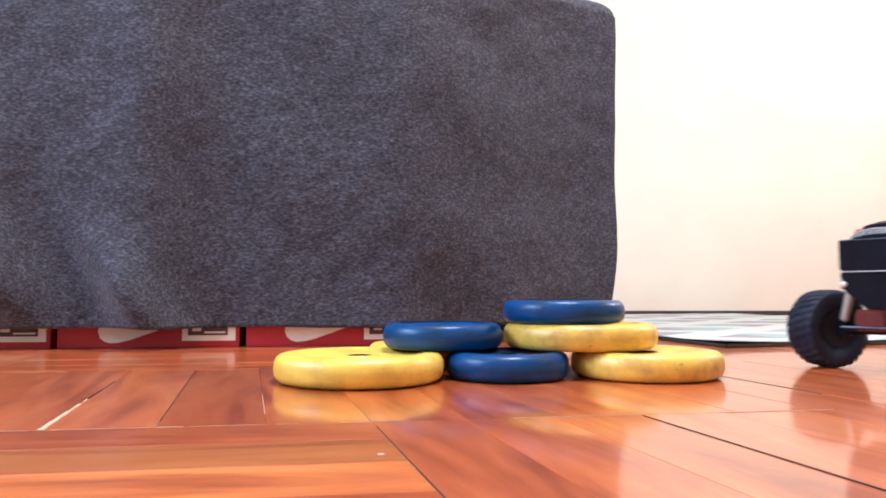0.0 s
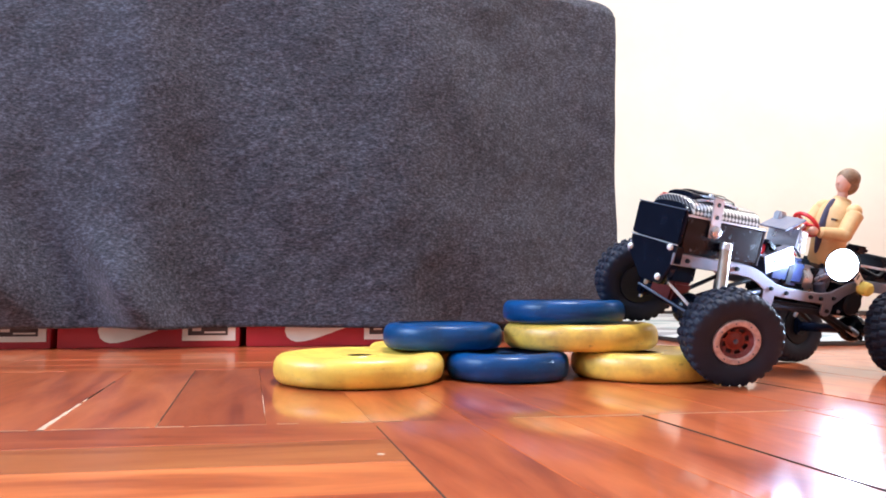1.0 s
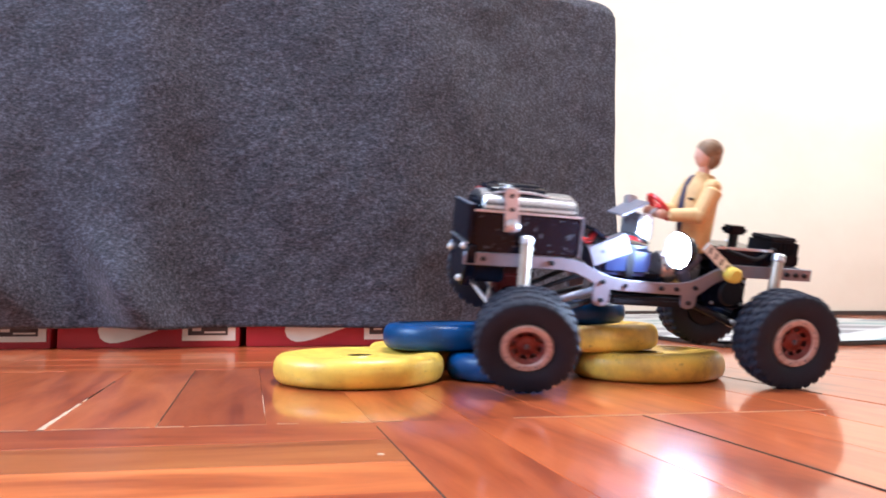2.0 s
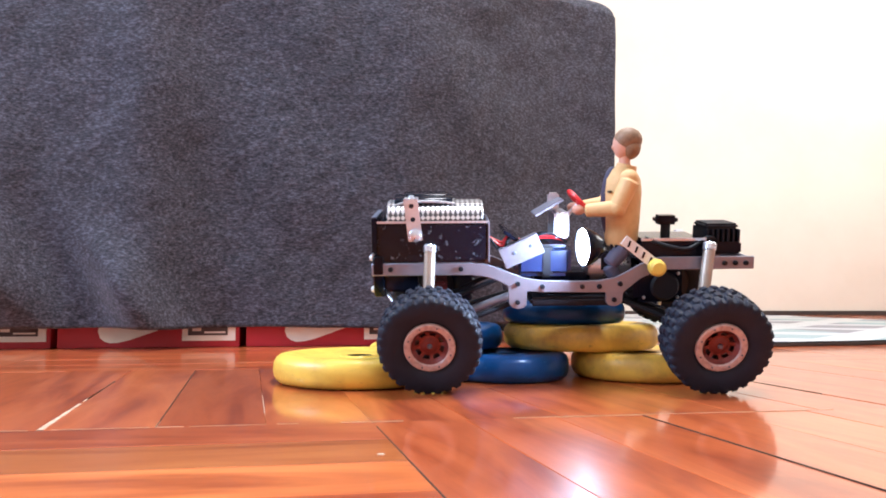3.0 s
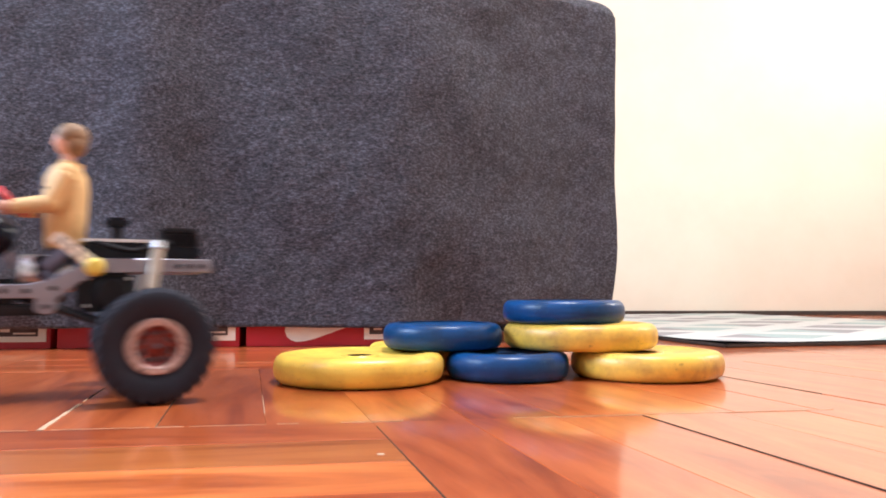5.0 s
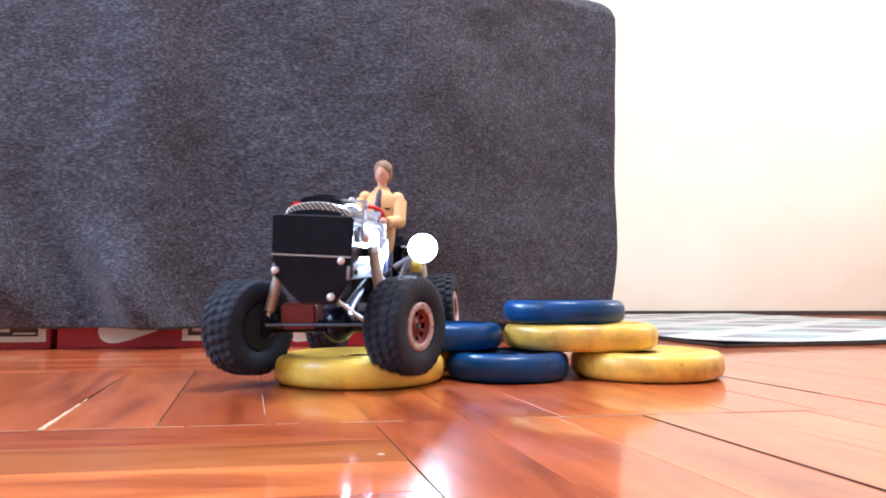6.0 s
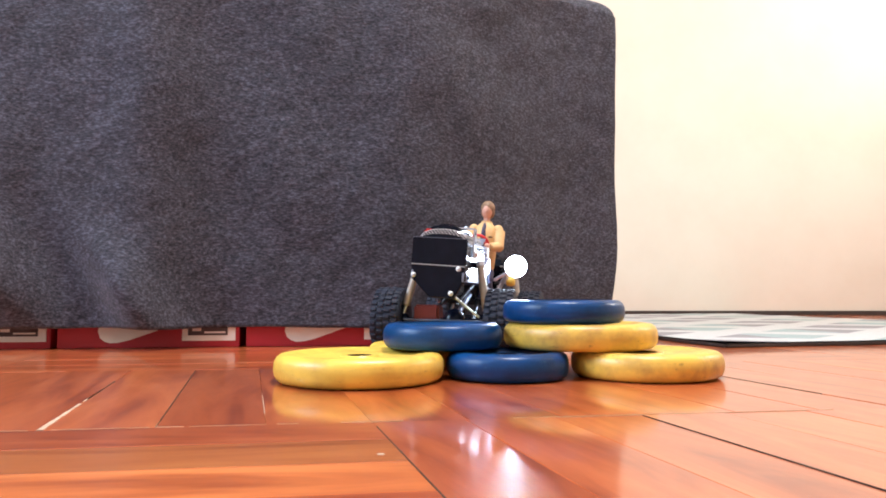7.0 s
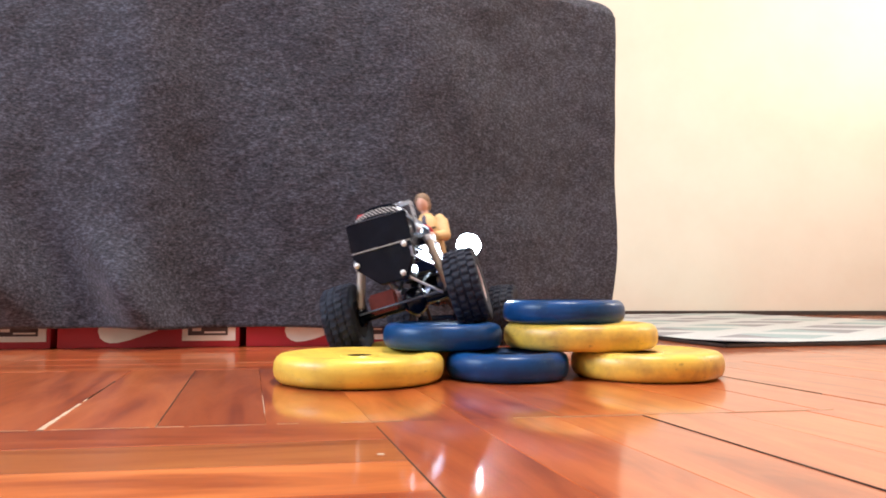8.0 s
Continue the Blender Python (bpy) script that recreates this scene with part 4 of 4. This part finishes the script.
def parquet():
    floor = tagged(part("floor", block(-2.52, 2.92, -2.12, WALL_Y + 0.12, -0.06, -0.0045, 0), SUBFLOOR, smooth=False),
                   "glossy orange-brown block parquet floor", "floor", kind="structure")
    A1, A2 = radians(105.3), radians(8.4)
    e1, e2 = Vector((math.cos(A1), math.sin(A1))), Vector((math.cos(A2), math.sin(A2)))
    skew = 105.3 - 90 - 8.4
    o = Vector((-0.055, 0.557))
    W, L = 0.0805, 0.42
    Wf = L / 5
    meshes = {}
    rng = random.Random(5)
    rest = []

    def lay(a, b, la, lb, way, wide=0.0, wood=None):
        """A plank over a..a+la and b..b+lb, running along e1 ('y') or e2 ('x')."""
        c = o + e2 * (a + la / 2) + e1 * (b + lb / 2)
        if not (-2.7 < c.x < 3.0 and -2.4 < c.y < WALL_Y + 0.3):
            return
        gap = 0.00012 + wide
        key = (way, round(la, 4), round(lb, 4), gap, wood)
        if key not in meshes:
            if way == "y":
                meshes[key] = plank_mesh("plank", lb, la * math.cos(radians(skew)), "y", skew, WOOD_Y, gap)
            else:
                meshes[key] = plank_mesh("plank", la, lb * math.cos(radians(skew)), "x", skew, wood or WOOD_X, gap)
        m = pose(c.x, c.y, rng.uniform(-0.0004, 0.0), rng.uniform(-0.07, 0.07), rng.uniform(-0.07, 0.07), 15.3 if way == "y" else 8.4)
        if -1.0 < c.x < 1.3 and 0.1 < c.y < 1.75:
            ob = new("plank", meshes[key])
            ob.parent = floor
            ob.matrix_basis = m
        else:
            rest.append((meshes[key], m, way))

    for k in range(-34, 40):                                   # the row of upright blocks
        wk = W if k < 0 else 0.0768
        lay(k * wk, 0.0, wk, L, "y", 0.0007 if k in (5, 6) else 0.0)
    for j in range(6):                                         # in front: lying blocks, then upright ones
        for i in range(-8, 0):
            lay(i * L, -(j + 1) * 0.066, L, 0.066, "x", 0.0, {2: WOOD_PALE, 1: WOOD_DEEP}.get(j) if i == -1 else None)
    for k in range(0, 40):
        lay(k * 0.0735, -0.396, 0.0735, 0.396, "y", 0.0004 if k in (2, 3) else 0.0)
    for j in range(1, 8):                                      # further rows
        b = L * j
        for i in range(-8, 10):
            if (i + j) % 2 == 0:
                for q in range(5):
                    lay(i * L, b + q * Wf, L, Wf, "x")
            else:
                for q in range(5):
                    lay(i * L + q * Wf, b, Wf, L, "y")
    for j in range(1, 7):
        b = -0.396 - L * j
        for i in range(-8, 10):
            for q in range(5):
                if (i + j) % 2 == 0:
                    lay(i * L, b + q * Wf, L, Wf, "x")
                else:
                    lay(i * L + q * Wf, b, Wf, L, "y")
    for way, mat in (("x", WOOD_X2), ("y", WOOD_Y2)):
        out = bmesh.new()
        for me, m, w in rest:
            if w == way:
                n0 = len(out.verts)
                out.from_mesh(me)
                out.verts.ensure_lookup_table()
                for v in out.verts[n0:]:
                    v.co = m @ v.co
        for co, no in (((-2.3, 0, 0), (-1, 0, 0)), ((2.7, 0, 0), (1, 0, 0)), ((0, -2.0, 0), (0, -1, 0)), ((0, WALL_Y - 0.001, 0), (0, 1, 0))):
            bmesh.ops.bisect_plane(out, geom=out.verts[:] + out.edges[:] + out.faces[:], plane_co=co, plane_no=no, clear_outer=True)
        me = bpy.data.meshes.new("outer_planks")
        out.to_mesh(me)
        out.free()
        me.materials.append(mat)
        ob = new("outer_planks", me)
        ob.parent = floor
        tagged(ob, kind="stuff")

    def filler(a0, b0, a1, b1, w0, w1, stuffing=FILLER, label="pale worn joint filler"):
        """A sliver of pale filler along a joint."""
        p, q = o + e2 * a0 + e1 * b0, o + e2 * a1 + e1 * b1
        d = (q - p).normalized()
        n = Vector((-d.y, d.x))
        bm = bmesh.new()
        steps = 10
        rows = []
        for i in range(steps + 1):
            t = i / steps
            w = (w0 + (w1 - w0) * t) * (0.7 + 0.5 * rng.random()) / 2
            c = p + (q - p) * t
            rows.append((bm.verts.new((c.x - n.x * w, c.y - n.y * w, 0.0003)), bm.verts.new((c.x + n.x * w, c.y + n.y * w, 0.0003)),
                         bm.verts.new((c.x + n.x * w, c.y + n.y * w, -0.006)), bm.verts.new((c.x - n.x * w, c.y - n.y * w, -0.006))))
        for r, s in zip(rows, rows[1:]):
            for i in range(4):
                bm.faces.new((r[i], r[(i + 1) % 4], s[(i + 1) % 4], s[i]))
        bm.faces.new(rows[0]), bm.faces.new(rows[-1])
        part("joint_filler", bm, stuffing, floor, label, smooth=False)

    for fx, fy in ((-0.0385, 0.446), (-0.2735, 0.4335)):          # two dried paint specks
        part("paint_speck", moved(ball((0, 0, 0), 0.0026, 0.0022, 0.0005, 2), Matrix.Translation((fx, fy, 0.0))), FILLER, floor)
    filler(-3 * W, 0.0, -3 * W, 0.13, 0.0042, 0.0022)
    filler(-3 * W, 0.14, -3 * W, 0.24, 0.0016, 0.0006)
    filler(-2 * W, 0.0, -1.75 * W, 0.0, 0.0012, 0.0008)
    filler(-7.5 * W, 0.0, -3.1 * W, 0.0, 0.0005, 0.0008)
    filler(-2.9 * W, 0.0, -2.05 * W, 0.0, 0.0008, 0.0005)
    filler(-1.7 * W, 0.0, -1.0 * W, 0.0, 0.0005, 0.0004)
    filler(-2 * W, 0.004, -2 * W, 0.030, 0.0012, 0.0006)
    filler(-W, 0.05, -W, 0.16, 0.0005, 0.0004)
    filler(-0.3 * W, 0.0, 0.3 * W, 0.0, 0.0007, 0.0005)
    filler(-0.9 * W, 0.0, -0.7 * W, 0.0, 0.0007, 0.0005)
    filler(1.4 * W, 0.0, 4.9 * W, 0.0, 0.0008, 0.0007)
    dirt = (SUBFLOOR, "dark open joint filled with dirt")
    filler(3 * 0.0735, -0.39, 3 * 0.0735, -0.003, 0.0005, 0.0007, *dirt)
    filler(6 * 0.0768, 0.09, 6 * 0.0768, 0.33, 0.0014, 0.0010, *dirt)
    filler(0.0, -0.39, 0.0, -0.02, 0.0005, 0.0004, *dirt)
    filler(-2 * W, 0.0, -2 * W, 0.40, 0.0006, 0.0005, *dirt)
    filler(-3 * W, 0.16, -3 * W, 0.30, 0.0012, 0.0010, *dirt)



parquet()


# ------------------------------------------------------------------ what moves
def motions():
    # seconds, x, y, z, roll, pitch, yaw, and the height of each tyre's foot: front left, front right, rear left, rear right
    rows = [
        (0.0, 0.693, 0.985, -0.008, 0, 0.2, 216, 0, 0, 0, 0),
        (0.2, 0.632, 0.964, -0.01, 0, 0.2, 213.5, 0, 0, 0, 0),
        (0.5, 0.553, 0.943, -0.014, -0.1, 0.2, 209.5, 0, 0, 0, 0),
        (0.8, 0.456, 0.926, -0.002, -9, -4, 205.8, 0, 0.038, 0, 0),
        (1.0, 0.399, 0.916, 0.011, -15, -6, 204, 0, 0.066, 0, 0),
        (1.3, 0.401, 0.912, 0.01, -13.2, -7, 202.6, 0, 0.068, 0, 0),
        (1.5, 0.354, 0.875, 0.016, -15, -7, 200, 0, 0.086, 0, 0),
        (1.6, 0.314, 0.857, 0.016, -14.6, -7.3, 199.2, 0, 0.092, 0, 0.002),
        (1.7, 0.278, 0.843, 0.016, -14.5, -6.2, 197.5, 0, 0.093, 0, 0.004),
        (2.1, 0.186, 0.822, 0.018, -13, -2.2, 189, 0, 0.08, 0, 0.045),
        (2.5, 0.143, 0.81, 0.016, -12.2, 0.3, 182.5, 0, 0.066, 0, 0.062),
        (2.8, 0.133, 0.807, 0.017, -12.2, 0.5, 180, 0, 0.065, 0, 0.064),
        (3, 0.13, 0.807, 0.017, -12.2, 0.5, 179.8, 0, 0.065, 0, 0.066),
        (3.2, 0.127, 0.81, 0.016, -12, 1, 179.5, 0, 0.062, 0, 0.074),
        (3.4, 0.058, 0.797, 0.02, -15, 3.4, 179.2, 0, 0.044, 0, 0.09),
        (3.5, 0.002, 0.787, 0.022, -15.8, 4.2, 179.6, 0, 0.034, 0, 0.09),
        (3.6, -0.056, 0.775, 0.018, -12.5, 4, 182.2, 0, 0.02, 0, 0.08),
        (3.8, -0.193, 0.735, 0.008, -6, 3.4, 189.5, 0, 0, 0, 0.05),
        (4.0, -0.338, 0.688, -0.003, -1.2, 2.4, 196.5, 0, 0, 0, 0.01),
        (4.2, -0.474, 0.632, -0.003, 1.5, 1.6, 199.5, 0, 0, 0, 0),
        (4.3, -0.548, 0.61, -0.003, 1, 1, 200.5, 0, 0, 0, 0),
        (4.4, -0.612, 0.592, -0.001, 0, 0.4, 201, 0, 0, 0, 0),
        (4.5, -0.632, 0.585, 0.0, 0, 0, 201.3, 0, 0, 0, 0),
        (4.6, -0.602, 0.594, 0.0, 0, 0, 201, 0, 0, 0, 0),
        (4.7, -0.552, 0.612, 0.0, 0, 0, 200.6, 0, 0, 0, 0),
        (5.0, -0.43, 0.665, 0.001, 0, 0.5, 207, 0, 0, 0, 0),
        (5.3, -0.29, 0.73, 0.004, 0, 2.2, 223, 0, 0, 0.01, 0),
        (5.6, -0.172, 0.8, 0.01, -3, 7, 248, 0, 0, 0.034, 0.02),
        (5.8, -0.117, 0.862, 0.014, -4.4, 10, 261, 0, 0, 0.05, 0.03),
        (5.9, -0.113, 0.883, 0.014, -3.6, 6.5, 261.6, 0.006, 0.005, 0.04, 0.02),
        (6.0, -0.108, 0.908, 0.013, -2.8, 3.2, 262.0, 0.013, 0.011, 0.024, 0.012),
        (6.2, -0.107, 0.96, 0.016, -3.2, 0.7, 261.6, 0.03, 0.006, 0.012, 0.012),
        (6.5, -0.065, 1.094, 0.01, 4.4, -4.4, 248.6, 0.032, 0.012, 0, 0),
        (6.8, -0.01, 1.19, 0.006, -1, -2.4, 252, 0.016, 0.01, 0, 0),
        (7.0, 0.039, 1.222, 0.004, -4.2, -0.4, 254, 0.002, 0.005, 0, 0),
        (7.2, 0.018, 1.224, 0.003, -2, -0.6, 253.7, 0.002, 0.01, 0, 0),
        (7.5, 0.021, 1.225, 0.002, 0.7, -0.9, 253.7, 0.004, 0.016, 0, 0),
        (7.7, 0.018, 1.213, 0.003, 2.5, -1.6, 254, 0.008, 0.014, 0, 0),
        (7.9, 0.003, 1.12, 0.01, 10.5, -3.4, 255.5, 0.044, 0.01, 0.004, 0),
        (8.0, -0.001, 1.085, 0.014, 14.2, -3.9, 256.1, 0.056, 0.007, 0.01, 0),
    ]
    keyed = np.array(rows)
    t, v = keyed[:, 0], keyed[:, 1:]
    dt = np.diff(t)[:, None]
    slope = np.diff(v, axis=0) / dt
    tang = np.zeros_like(v)                                      # monotone cubic: no overshoot between rows
    for i in range(1, len(t) - 1):
        a, b, ha, hb = slope[i - 1], slope[i], dt[i - 1, 0], dt[i, 0]
        same = a * b > 0
        w1, w2 = 2 * hb + ha, hb + 2 * ha
        tang[i][same] = (w1 + w2) / (w1 / a[same] + w2 / b[same])
    tang[0], tang[-1] = slope[0], slope[-1]
    times = np.arange(0, 241) / FPS
    truck_rows, doll_rows = [], []
    axle_rows = {k: [] for k in AXLES}
    wheel_rows = {k: [] for k in WHEELS}
    steer_t, steer_a = (0.0, 1.7, 2.6, 4.6, 5.2, 6.0, 6.2, 6.5, 8.0), (-20.0, -20.0, 0.0, 0.0, -24.0, -22.0, 2.0, 4.0, 5.0)
    spin, before = 0.0, None
    for now in times:
        i = min(int(np.searchsorted(t, now, side="right")) - 1, len(t) - 2)
        h = t[i + 1] - t[i]
        s = (now - t[i]) / h
        q = ((1 + 2 * s) * (1 - s) ** 2 * v[i] + s * (1 - s) ** 2 * h * tang[i] + s * s * (3 - 2 * s) * v[i + 1] + s * s * (s - 1) * h * tang[i + 1])
        m = pose(*(float(x) for x in q[:6]))
        here = m.translation.copy()
        ahead = (m.to_3x3() @ Vector((1, 0, 0))).normalized()
        if before is not None:
            spin += (here - before).dot(ahead) / RAD
        before = here
        truck_rows.append((now, m))
        doll_rows.append((now, m @ DOLL_SEAT))
        for key, sx, (cl, cr) in (("F", 1, (6, 7)), ("R", -1, (8, 9))):
            nominal = [(m @ Vector((sx * BASE, sy * TRACK, RAD))).z for sy in (1, -1)]
            dl, dr = RAD + float(q[cl]) - nominal[0], RAD + float(q[cr]) - nominal[1]
            tilt = math.atan2(dl - dr, 2 * TRACK)
            stance = math.atan2(float(q[cl]) - float(q[cr]), 2 * TRACK)           # a leaning tyre stands on its edge
            lift, roll = (dl + dr) / 2 + max(RAD * math.cos(stance), 0.0493 * math.cos(stance) + 0.0195 * abs(math.sin(stance))) - RAD, math.degrees(tilt)
            ax = pose(sx * BASE, 0, RAD + lift, roll, 0, 0)
            axle_rows[key].append((now, ax))
            for side, sy in (("L", 1), ("R", -1)):
                turn = math.degrees(spin)
                steer = float(np.interp(now, steer_t, steer_a)) if key == "F" else 0.0
                wheel_rows[key + side].append((now, ax @ pose(0, sy * TRACK, 0, 0, 0, steer) @ (pose(0, 0, 0, 0, turn, 0) if sy > 0 else pose(0, 0, 0, 0, turn, 0) @ pose(0, 0, 0, 0, 0, 180))))
    walk(truck, truck_rows)
    walk(DOLL, doll_rows)
    for key in AXLES:
        walk(AXLES[key], axle_rows[key])
    for key in WHEELS:
        walk(WHEELS[key], wheel_rows[key])


motions()
